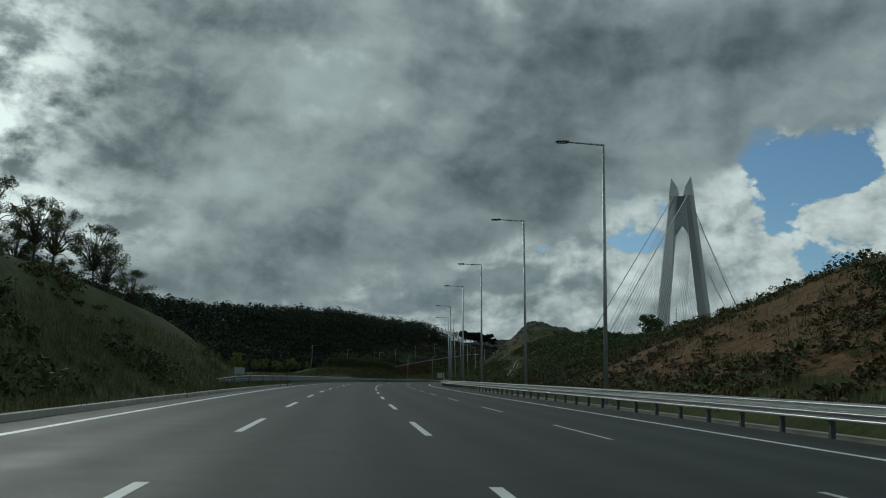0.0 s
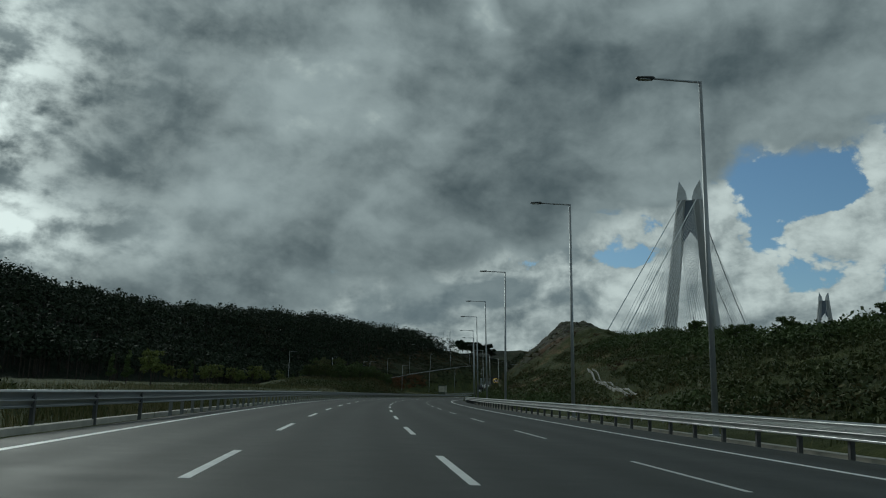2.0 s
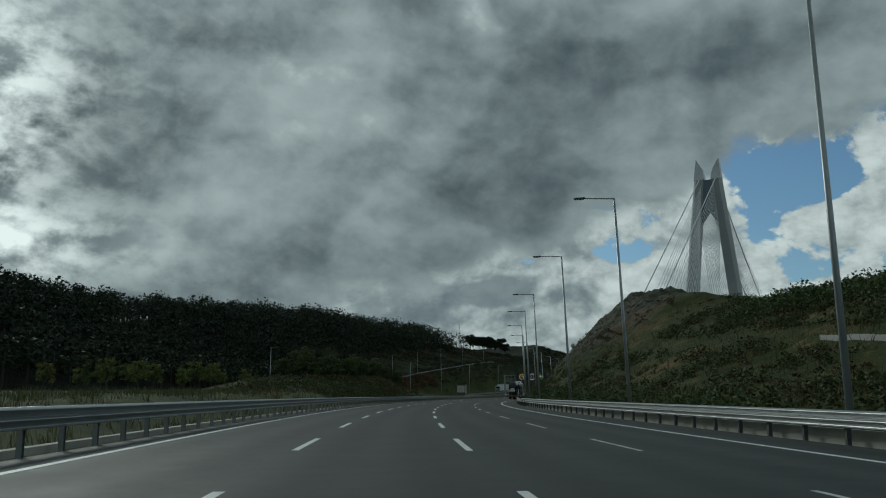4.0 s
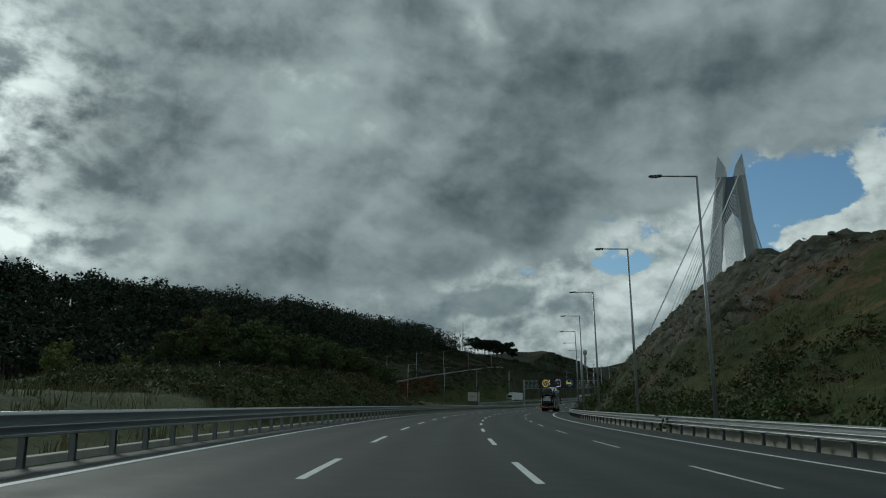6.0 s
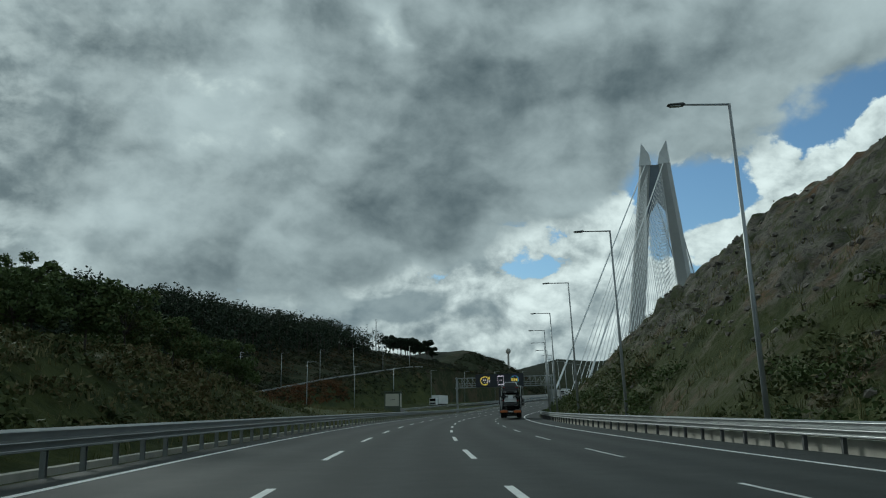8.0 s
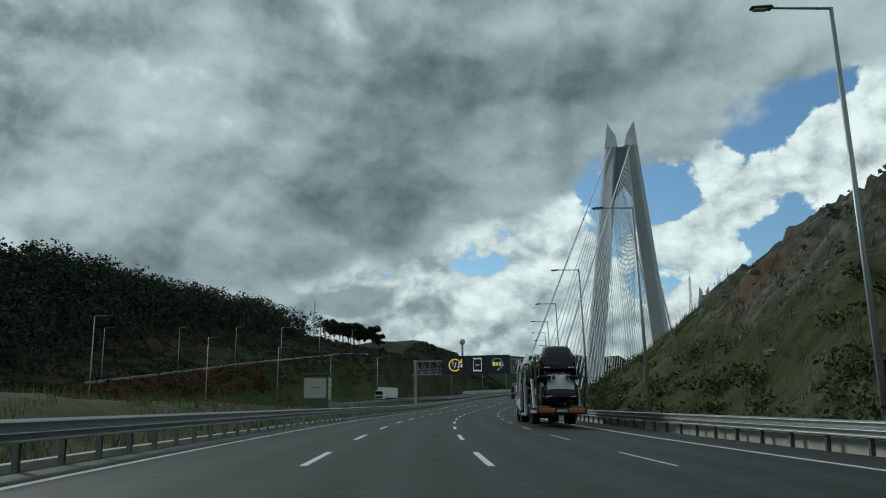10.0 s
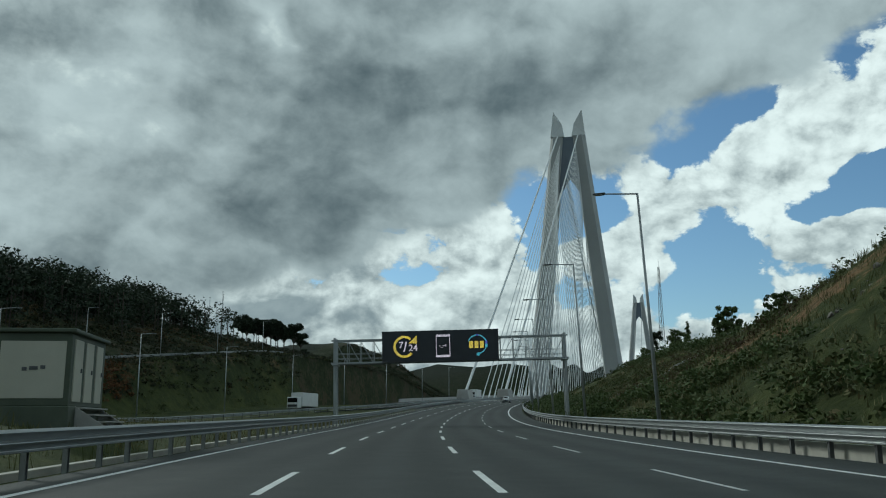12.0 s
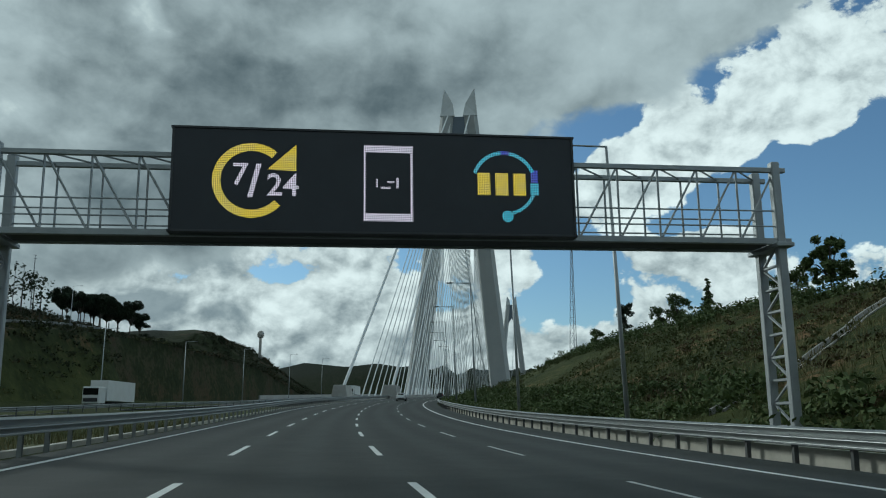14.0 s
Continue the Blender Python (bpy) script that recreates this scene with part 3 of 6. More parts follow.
# ---------------------------------------------------------------- street lamps
def make_lamp():
    ob = empty("street_lamp", Matrix.Identity(4), "tall tapered steel street lamp with one arm", "street lamp", "lamps along the road")
    bm = bmesh.new()
    tube(bm, (0, 0, -2.0), (0, 0, 12.40), 0.12, 0.06, 12)
    part("pole", bm, POLE, ob, "", True)
    bm = bmesh.new()
    tube(bm, (0.03, 0, 12.37), (-1.78, 0, 12.44), 0.045, 0.035, 8)
    part("arm", bm, POLE, ob, "", True)
    bm = bmesh.new()
    got = box(bm, (0.66, 0.28, 0.12), (-2.02, 0, 12.45), 0.05)
    for v in bm.verts:
        if v.co.x < -2.2:
            v.co.z = 12.44 + (v.co.z - 12.44) * 0.6
    head_part = part("lamp_head", bm, LAMP_GREY, ob, "dark grey lamp head")
    bm = bmesh.new()
    box(bm, (0.4, 0.2, 0.03), (-2.06, 0, 12.386), 0.01)
    part("glass", bm, LENS, head_part)
    bm = bmesh.new()
    box(bm, (0.4, 0.4, 0.05), (0, 0, 0.02), 0.01)
    part("base_plate", bm, POLE, ob)
    return ob


lamp_0 = make_lamp()
placed = [14.0, 39.5, 60.4, 85.3, 106.2, 135.8, 161.8, 183.3, 210.6, 231.0, 255.6, 279.4, 303.0, 329.0, 353.0, 379.0, 401.7, 425.0, 448.2]
placed += [472.5 + 24.3 * k for k in range(9)]
for k, s in enumerate(placed):
    # the masts stand behind the rail and lean a little over the road
    lean = 0.5 if s < 50 else 1.5 if s < 150 else 2.6
    p = at(s, (11.65 if s < 150 else 11.95) + 12.4 * math.tan(radians(lean)))
    m = Matrix.Translation((p.x, p.y, road_z(s) + 0.05)) @ Matrix.Rotation(-head(s), 4, "Z") @ Matrix.Rotation(radians(-lean), 4, "Y")
    if k == 0:
        lamp_0.matrix_world = m
    else:
        copy_thing(lamp_0, m)


# ---------------------------------------------------------------- the bridge
AXIS_S, AXIS_L = 938.0, -13.5
TOWER_AT = at(AXIS_S, AXIS_L)
TOWER_TURN = Matrix.Rotation(-BRIDGE_HEAD, 4, "Z")


def tower_leg(bm, side):
    """A leaning leg: x outwards from the axis, the section a blunt triangle."""
    rows = []
    for z, outer, wide, deep in ((-70, 44.0, 15.0, 18.0), (204, 12.2, 9.6, 12.0)):
        inner = outer - wide
        rows.append([bm.verts.new((side * x, y, z)) for x, y in
                     ((outer, -deep * 0.22), (outer, deep * 0.22), (outer - 2.2, deep * 0.5), (inner + 1, deep * 0.32), (inner, 0.0), (inner + 1, -deep * 0.32), (outer - 2.2, -deep * 0.5))])
    n = len(rows[0])
    faces = [bm.faces.new(rows[0]), bm.faces.new(rows[1][::-1])]
    for i in range(n):
        faces.append(bm.faces.new((rows[0][i], rows[0][(i + 1) % n], rows[1][(i + 1) % n], rows[1][i])))
    bmesh.ops.recalc_face_normals(bm, faces=faces)


def make_tower(m, label):
    ob = empty("bridge_tower", m, label, "bridge tower", "towers of the bridge")
    for side in (-1, 1):
        bm = bmesh.new()
        tower_leg(bm, side)
        leg = part("leg", bm, TOWER, ob)
        bm = bmesh.new()
        prism(bm, [(side * 12.2, 204.0), (side * 10.2, 224.5), (side * 4.2, 214.0), (side * 2.8, 204.0)], -5.0, 5.0)
        for v in bm.verts:
            if v.co.z > 205:
                v.co.y *= 0.25
        part("spire", bm, SPIRE, leg, "pointed light grey spire")
    bm = bmesh.new()
    prism(bm, [(-4.5, 204.0), (4.5, 204.0), (6.5, 183.0), (9.2, 160.0), (0.0, 174.0), (-9.2, 160.0), (-6.5, 183.0)], -3.0, 3.0)
    part("crossbeam", bm, PANEL, ob, "dark blue-grey crossbeam with an arched underside")
    return ob


FAR_LENGTH = 1384.0
tower_m = Matrix.Translation((TOWER_AT.x, TOWER_AT.y, 0)) @ TOWER_TURN
make_tower(tower_m, "tall leaning two-legged concrete bridge tower with pointed tops")
far_m = tower_m @ Matrix.Translation((0, FAR_LENGTH, 62))
make_tower(far_m, "far tower of the same bridge across the strait")


def axis(a, x, up=0.0):
    """A place on the bridge: a along it from the near tower, x to the right of its axis, up over the deck."""
    p = tower_m @ Vector((x, a, 0))
    p.z = road_z(AXIS_S + a) + up
    return p


def make_bridge():
    deck = empty("bridge_deck", Matrix.Identity(4), "grey steel deck of the suspension bridge", "bridge deck", "", "structure")
    rows = [(-29, -1.2), (-29, -0.3), (29, -0.3), (29, -1.2), (20, -5.2), (-20, -5.2)]
    verts, faces = [], []
    steps = list(np.arange(-310, 1700, 15.0))
    for a in steps:
        verts += [tuple(axis(a, x, u)) for x, u in rows]
    k = len(rows)
    for i in range(len(steps) - 1):
        for j in range(k):
            faces.append((i * k + j, i * k + (j + 1) % k, (i + 1) * k + (j + 1) % k, (i + 1) * k + j))
    faces.append(tuple(range(k)))
    ob = from_lists("girder", verts, faces, DECK)
    ob.parent = deck
    # kerb walls of the two railway strips, and parapets
    for x in (-7.4, 7.4, 28.7, -28.7):
        verts, faces = [], []
        for a in steps:
            verts += [tuple(axis(a, x - 0.2, -0.3)), tuple(axis(a, x - 0.2, 0.85)), tuple(axis(a, x + 0.2, 0.85)), tuple(axis(a, x + 0.2, -0.3))]
        for i in range(len(steps) - 1):
            for j in range(3):
                faces.append((i * 4 + j, i * 4 + j + 1, i * 4 + j + 5, i * 4 + j + 4))
        ob = from_lists("parapet", verts, faces, CONCRETE)
        ob.parent = deck
    for side in (-1, 1):
        x = side * 7.0
        block = empty("anchor_block", tower_m @ Matrix.Translation((x, -303, road_z(AXIS_S - 303))), "pale concrete block that takes a main cable", "anchor block", "anchor blocks")
        bm = bmesh.new()
        prism(bm, [(-2.6, -1.5), (2.6, -1.5), (1.7, 3.6), (-1.7, 3.6)], -4, 4)
        bmesh.ops.bevel(bm, geom=list(bm.edges), offset=0.15, segments=1, affect="EDGES")
        part("block", bm, CONCRETE, block)
        cables = empty("stay_cables", Matrix.Identity(4), "fan of white stay cables from the tower to the deck", "stay cables", "cables of the bridge")
        # stays: those of the side span and those of the main span
        for back in (True, False):
            for i in range(22):
                u = i / 21
                a = (-40 - 235 * u) if back else (60 + 480 * u)
                top = tower_m @ Vector((side * (9.0 - 3.6 * u), -2.0 if back else 2.0, 158 + 42 * u))
                bm = bmesh.new()
                low = axis(a, x, 0.4)
                tube(bm, low, top, 0.17, 0.17, 6, False)
                part("stay", bm, CABLE, cables)
        for i in range(22):
            a = -40 - 235 * i / 21
            bm = bmesh.new()
            foot = axis(a, x, 0.2)
            top = tower_m @ Vector((side * (9.0 - 3.6 * i / 21), -2.0, 158 + 42 * i / 21))
            way = (top - foot).normalized()
            tube(bm, foot, foot + way * 5.0, 0.30, 0.26, 8)
            part("sleeve", bm, CABLE, cables)
        main = empty("main_cable", Matrix.Identity(4), "thick grey main suspension cable", "main cable", "cables of the bridge")
        bm = bmesh.new()
        tube(bm, axis(-302, x, 3.0), tower_m @ Vector((side * 7.2, -3.0, 205)), 0.45, 0.45, 10)
        part("side_span", bm, CABLE, main)
        bm = bmesh.new()
        last = None
        top_z, mid_z = 205.0, road_z(AXIS_S + FAR_LENGTH / 2) + 6
        for i in range(41):
            u = i / 40
            p = tower_m @ Vector((side * (7.2 + (7.0 - 7.2) * u), 3 + FAR_LENGTH * u, 0))
            p.z = mid_z + (top_z - mid_z + 62 * u) * (2 * u - 1) ** 2
            if last is not None:
                tube(bm, last, p, 0.45, 0.45, 8, False)
            last = p
        part("main_span", bm, CABLE_DARK, main)
        for i in range(28):
            u = 0.32 + 0.36 * i / 27
            p = tower_m @ Vector((side * 7.0, 3 + FAR_LENGTH * u, 0))
            p.z = mid_z + (top_z - mid_z + 62 * u) * (2 * u - 1) ** 2
            low = axis(3 + FAR_LENGTH * u, x, 0.2)
            bm = bmesh.new()
            tube(bm, low, p, 0.12, 0.12, 5, False)
            part("suspender", bm, CABLE, main)


make_bridge()
bm = bmesh.new()
bmesh.ops.create_grid(bm, x_segments=1, y_segments=1, size=1.0, matrix=tower_m @ Matrix.Translation((0, 640, -52)) @ Matrix.Diagonal((3000, 800, 1, 1)))
WATER = material("strait_water", (0.02, 0.035, 0.045), (0.04, 0.06, 0.07), 30, 0.15, bump=0.2)
tagged(mesh_object("water", bm, WATER), "dark blue-grey water of the strait", "water", "", "structure")



# ---------------------------------------------------------------- plants
rng = np.random.default_rng(7)


def quads_object(name, corners, mat, parent=None):
    """An object of loose four-cornered leaves from an array of shape (n, 4, 3)."""
    n = len(corners)
    data = bpy.data.meshes.new(name)
    data.vertices.add(4 * n)
    data.vertices.foreach_set("co", np.ascontiguousarray(corners, dtype=np.float32).ravel())
    data.loops.add(4 * n)
    data.loops.foreach_set("vertex_index", np.arange(4 * n, dtype=np.int32))
    data.polygons.add(n)
    data.polygons.foreach_set("loop_start", np.arange(0, 4 * n, 4, dtype=np.int32))
    data.materials.append(mat)
    data.update()
    data.validate()
    ob = new(name, data)
    if parent is not None:
        ob.parent = parent
    return ob


def leaves(centres, sizes, flat=0.0, bent=0.35):
    """Leaf sprays of given sizes, turned at random, pinched to a point at both ends."""
    n = len(centres)
    a = rng.normal(size=(n, 3))
    a[:, 2] *= 1 - flat
    a /= np.linalg.norm(a, axis=1)[:, None]
    b = rng.normal(size=(n, 3))
    b -= (b * a).sum(1)[:, None] * a
    b /= np.linalg.norm(b, axis=1)[:, None]
    s = np.asarray(sizes)[:, None]
    c = np.asarray(centres)
    k = 0.25 + bent * rng.random((n, 1))
    return np.stack([c - a * s, c + b * s * k, c + a * s, c - b * s * k], axis=1)


def crown_points(n, blobs):
    """Points spread through the shells of several balls (x, y, z, radius)."""
    blobs = np.array(blobs, float)
    w = blobs[:, 3] ** 2
    pick = rng.choice(len(blobs), n, p=w / w.sum())
    d = rng.normal(size=(n, 3))
    d /= np.linalg.norm(d, axis=1)[:, None]
    r = blobs[pick, 3] * rng.random(n) ** 0.4
    return blobs[pick, :3] + d * r[:, None] * np.array([1, 1, 0.75])


def make_tree(name, label, height, spread, shape, n_leaves, leaf, mat, group, bare=0.0):
    """shape: round, umbrella, cone, slim or airy. A tapered trunk, limbs to each clump, and leaves."""
    ob = empty(name, Matrix.Identity(4), label, "tree", group)
    blobs = []
    if shape == "umbrella":
        for i in range(9):
            t = 2 * math.pi * i / 9 + rng.random()
            r = spread * (0.25 + 0.75 * rng.random())
            blobs.append((r * math.cos(t), r * math.sin(t), height * (0.74 + 0.2 * rng.random()), spread * 0.38))
    elif shape == "cone":
        for i in range(10):
            u = i / 9
            t = 2.4 * i
            r = spread * (1 - u) * 0.5
            blobs.append((r * math.cos(t), r * math.sin(t), height * (0.15 + 0.82 * u), spread * (0.55 - 0.45 * u)))
    elif shape == "slim":
        for i in range(9):
            u = i / 8
            blobs.append((0.2 * spread * rng.normal(), 0.2 * spread * rng.normal(), height * (0.3 + 0.68 * u), spread * (0.5 - 0.3 * u)))
    else:
        count, low, size = {"airy": (40, 0.30, 0.19), "dense": (26, 0.15, 0.32), "grove": (24, 0.52, 0.27)}.get(shape, (24, 0.36, 0.32))
        for i in range(count):
            t = 2 * math.pi * rng.random()
            z = low + (0.95 - low) * rng.random()
            # widest above the middle of the crown, drawn in towards top and foot
            r = spread * rng.random() ** 0.55 * (1.0 - 0.75 * abs((z - low) / (0.95 - low) - 0.42) ** 1.5)
            blobs.append((r * math.cos(t), r * math.sin(t), height * z, spread * size * (0.6 + 0.7 * rng.random())))
    bm = bmesh.new()
    thick = height * 0.017
    fork = Vector((0.05 * spread, 0.03 * spread, height * (0.6 if shape in ("umbrella", "cone", "slim") else 0.34)))
    tube(bm, (0, 0, -0.6), fork * 0.5, thick * 1.25, thick, 7, False)
    tube(bm, fork * 0.5, fork, thick, thick * 0.7, 7, False)
    for b in blobs:
        end = Vector(b[:3])
        mid = fork.lerp(end, 0.5) + Vector((0, 0, 0.06 * height)) * (1 if shape != "cone" else 0)
        tube(bm, fork, mid, thick * 0.5, thick * 0.33, 5, False)
        tube(bm, mid, end, thick * 0.33, thick * 0.12, 4, False)
        if shape == "airy":
            for _ in range(4):
                tip = end + Vector(rng.normal(size=3)) * b[3] * 0.9
                tube(bm, end.lerp(mid, 0.3), tip, thick * 0.12, thick * 0.04, 3, False)
    part("trunk", bm, BARK, ob)
    pts = crown_points(n_leaves, blobs)
    quads_object("crown", leaves(pts, leaf * (0.6 + 0.8 * rng.random(n_leaves)), 0.2), mat, ob)
    return ob


def plant(ob, spots, low=0.8, high=1.2):
    """Put the tree on the first spot and copies of it on the others, each turned and sized anew."""
    for i, (s, l) in enumerate(spots):
        p = on_ground(s, l)
        k = low + (high - low) * rng.random()
        m = Matrix.Translation(p) @ Matrix.Rotation(6.28 * rng.random(), 4, "Z") @ Matrix.Diagonal((k, k, k * (0.92 + 0.16 * rng.random()), 1))
        if i == 0:
            ob.matrix_world = m
        else:
            copy_thing(ob, m)


def spread_spots(n, s0, s1, l0, l1):
    return [(s0 + (s1 - s0) * rng.random(), l0 + (l1 - l0) * rng.random()) for _ in range(n)]


HILLSCRUB = leaf_material("hill_scrub_leaves", (0.014, 0.020, 0.010), (0.045, 0.052, 0.022), (0.09, 0.055, 0.028), 0.08)

# the airy trees on the near bank
tree = make_tree("bank_tree", "thin-leaved broadleaf tree on the grassy bank", 6.0, 2.6, "airy", 4600, 0.075, BROAD, "trees on the bank")
plant(tree, [(44, -20), (50, -21), (55, -20), (61, -21), (67, -20), (73, -21), (79, -20.5)], 0.8, 1.05)
tree = make_tree("bank_tree", "bushy broadleaf tree on the grassy bank", 5.0, 2.4, "airy", 5000, 0.08, BROAD, "trees on the bank")
plant(tree, [(52.5, -23), (62, -24), (47, -24), (70, -24), (40, -22)], 0.8, 1.1)
# young trees on the open median
tree = make_tree("young_tree", "young yellow-green broadleaf tree in the median grass", 5.2, 1.7, "round", 900, 0.24, YOUNG, "young trees in the median")
plant(tree, [(150, -24), (196, -30), (202, -33), (208, -30), (214, -34), (219, -29), (226, -33), (232, -30), (240, -34), (247, -31), (200, -38), (212, -40), (223, -39)], 0.7, 1.15)
tree = make_tree("young_tree", "slim young tree in the median grass", 5.0, 1.2, "slim", 700, 0.2, BROAD, "young trees in the median")
plant(tree, [(160, -30), (171, -36), (205, -36), (236, -37), (254, -33), (262, -34), (268, -32), (276, -36)], 0.7, 1.1)
# the leafy mound beside the median rail
tree = make_tree("mound_tree", "dense dark green broadleaf tree on the roadside mound", 4.2, 2.4, "round", 4200, 0.15, BROAD, "trees on the mound")
plant(tree, [(s, l) for s, l in zip(np.linspace(226, 292, 24), [-13.5, -17, -21, -15] * 6)], 0.75, 1.0)
tree = make_tree("mound_tree", "airy broadleaf tree standing above the mound", 5.0, 2.0, "airy", 3500, 0.11, BROAD, "trees on the mound")
plant(tree, [(230, -18), (240, -16.5), (251, -18.5), (262, -17), (247, -23)], 0.85, 1.1)
# the grove of umbrella pines
tree = make_tree("umbrella_pine", "dark broad-crowned pine in a hilltop grove", 11.0, 4.6, "grove", 7500, 0.27, PINE, "grove of pines")
plant(tree, [(638, -101), (643, -98), (647, -103), (651, -99), (655, -104), (659, -100), (640, -108), (650, -109), (658, -108), (664, -103), (670, -98), (645, -101), (653, -101), (661, -97), (636, -104), (648, -106)], 0.8, 1.08)
tree = make_tree("small_pine", "small dark pine below the hilltop grove", 4.5, 1.8, "round", 1500, 0.2, PINE, "small pines on the hill")
plant(tree, [(676, -99), (684, -101), (692, -97), (628, -99), (756, -101), (760, -103)], 0.7, 1.2)
# trees along the crest on the other side
tree = make_tree("crest_tree", "dark broadleaf tree on the crest above the road", 4.2, 2.2, "round", 3500, 0.15, BROAD, "trees on the crest")
plant(tree, [(113, 37), (122, 40), (131, 36), (139, 41), (148, 38), (158, 43), (170, 40), (182, 44)], 0.45, 0.8)
tree = make_tree("crest_tree", "spreading feathery dark green tree on the bushy crest", 4.8, 2.1, "airy", 5000, 0.16, BROAD, "trees on the crest")
plant(tree, [(454, 38.5), (436, 40)], 0.95, 1.05)
tree = make_tree("crest_tree", "small rounded tree on the bushy crest", 3.4, 1.5, "dense", 2600, 0.14, BROAD, "trees on the crest")
plant(tree, [(489, 38), (463, 40), (469, 41), (500, 39), (531, 37)], 0.75, 1.05)
tree = make_tree("crest_pine", "dark pine on the crest above the road", 6.0, 1.7, "dense", 3200, 0.15, PINE, "conifers on the crest")
plant(tree, [(513, 37.5)], 0.85, 1.0)
tree = make_tree("crest_tree", "slim light green tree on the crest above the road", 4.4, 1.1, "slim", 2200, 0.12, BROAD, "trees on the crest")
plant(tree, [(479, 38)], 0.9, 1.1)


def forest(name, label, spots, height, mat, n, size, shape):
    """Many trees as one mass: crowns of leaf sprays over bare trunks."""
    cs, ss, trunk = [], [], []
    for s, l in spots:
        p = on_ground(s, l)
        h = height * (0.75 + 0.5 * rng.random()) * float(np.interp(s, [-40, 380, 470], [0.9, 0.95, 1.12]))
        w = h * 0.30
        low_crown = float(np.interp(s, [380, 450], [0.5, 0.22]))
        k = 5
        blobs = [(p.x + w * 0.5 * rng.normal(), p.y + w * 0.5 * rng.normal(), p.z + h * (low_crown + (0.95 - low_crown) * rng.random()), w * (0.5 + 0.4 * rng.random())) for _ in range(k)]
        pts = crown_points(n, blobs)
        cs.append(pts), ss.append(size * (0.6 + 0.8 * rng.random(n)))
        r = 0.12
        for u in (0, 1):
            dx, dy = (r, 0) if u == 0 else (0, r)
            trunk.append([(p.x - dx, p.y - dy, p.z - 0.5), (p.x + dx, p.y + dy, p.z - 0.5), (p.x + dx, p.y + dy, p.z + h * 0.7), (p.x - dx, p.y - dy, p.z + h * 0.7)])
    ob = quads_object(name, leaves(np.concatenate(cs), np.concatenate(ss), 0.3, 0.5), mat)
    tagged(ob, label, "forest", "", "stuff")
    tagged(quads_object(name + "_trunks", np.array(trunk), BARK), "bare dark trunks under the forest crowns", "forest", "", "stuff")


spots = []
for _ in range(5200):
    s, d = -40 + 680 * rng.random(), 62 + 78 * rng.random()
    low = np.interp(s, [-40, 300, 380, 430, 520, 640], [62, 62, 70, 80, 91, 98])
    if d > low + 5 * rng.normal() and s < 604 - 0.15 * (d - 62) + 6 * rng.normal():
        spots.append((s, -d))
forest("pine_forest", "dark dense pine forest covering the ridge", spots, 8.2, PINE, 105, 0.45, "round")


def scrub(name, label, spots, size, mat, n, leaf):
    cs, ss = [], []
    for s, l in spots:
        p = on_ground(s, l)
        w = size * (0.4 + 0.9 * rng.random())
        blobs = [(p.x + w * 0.5 * rng.normal(), p.y + w * 0.5 * rng.normal(), p.z + w * 0.35 * rng.random(), w * 0.6) for _ in range(3)]
        k = max(6, int(n * w / size))
        cs.append(crown_points(k, blobs)), ss.append(leaf * (0.6 + 0.8 * rng.random(k)))
    return tagged(quads_object(name, leaves(np.concatenate(cs), np.concatenate(ss), 0.2, 0.45), mat), label, "shrubs", "", "stuff")


def slope_spots(n, s0, s1, l0, l1, keep=0.0, size=14):
    got = []
    for s, l in spread_spots(n, s0, s1, l0, l1):
        p = at(s, l)
        on_drain = 116 < s < 234 and abs(l - np.interp(s, [119, 166, 232], [19.2, 25.6, 25.6])) < 1.5
        if not on_drain and noise.fractal(Vector((p.x / size, p.y / size, 4.2)), 1.0, 2.0, 3) > keep:
            got.append((s, l))
    return got


scrub("scrub", "dark scrub and brambles on the cut slopes", slope_spots(900, -20, 75, 15, 36, 0.05) + slope_spots(3800, 75, 230, 14, 48, -0.18) + slope_spots(500, 225, 390, 13.3, 19, 0.05, 9)
      + slope_spots(1500, 385, 620, 15, 42, -0.02), 0.9, SCRUB, 80, 0.12)
DRY = leaf_material("dry_shrub_leaves", (0.045, 0.032, 0.018), (0.13, 0.090, 0.045), (0.08, 0.085, 0.03), 0.25)
scrub("dry_shrubs", "dry brown shrubs on the bare soil slope", slope_spots(2600, -10, 80, 13.5, 36, -0.15, 6) + slope_spots(900, 150, 260, 14, 36, -0.05, 8) + slope_spots(1300, 385, 480, 16, 36, 0.0, 8), 0.55, DRY, 44, 0.10)
scrub("crest_bushes", "dark bushes massed along the crest", slope_spots(700, 78, 205, 31, 45, -0.3, 10) + slope_spots(60, 40, 78, 33, 40, 0.0, 6) + slope_spots(420, 400, 560, 32, 46, -0.25, 10), 1.7, BROAD, 190, 0.16)
scrub("foot_bushes", "dark green bushes at the foot of the slope", slope_spots(420, 90, 390, 12.9, 16, -0.1, 8) + slope_spots(800, 375, 600, 12.9, 18.5, -0.35, 8), 1.25, BROAD, 170, 0.12)
scrub("median_bushes", "bushes and weeds on the median side", slope_spots(500, 20, 90, -22, -9, 0.0) + slope_spots(1500, 212, 300, -24, -9.5, -0.4) + slope_spots(1200, 380, 640, -62, -47, -0.05)
      + slope_spots(500, 300, 420, -34, -16, 0.15), 0.8, SCRUB, 80, 0.12)
scrub("dry_hill_scrub", "rusty dry bracken in bands over the hillside", slope_spots(1500, 400, 640, -94, -76, -0.1, 16), 0.9, DRY, 34, 0.22)
RUSTY = leaf_material("rusty_bracken", (0.075, 0.034, 0.016), (0.19, 0.085, 0.034), (0.09, 0.075, 0.03), 0.2)
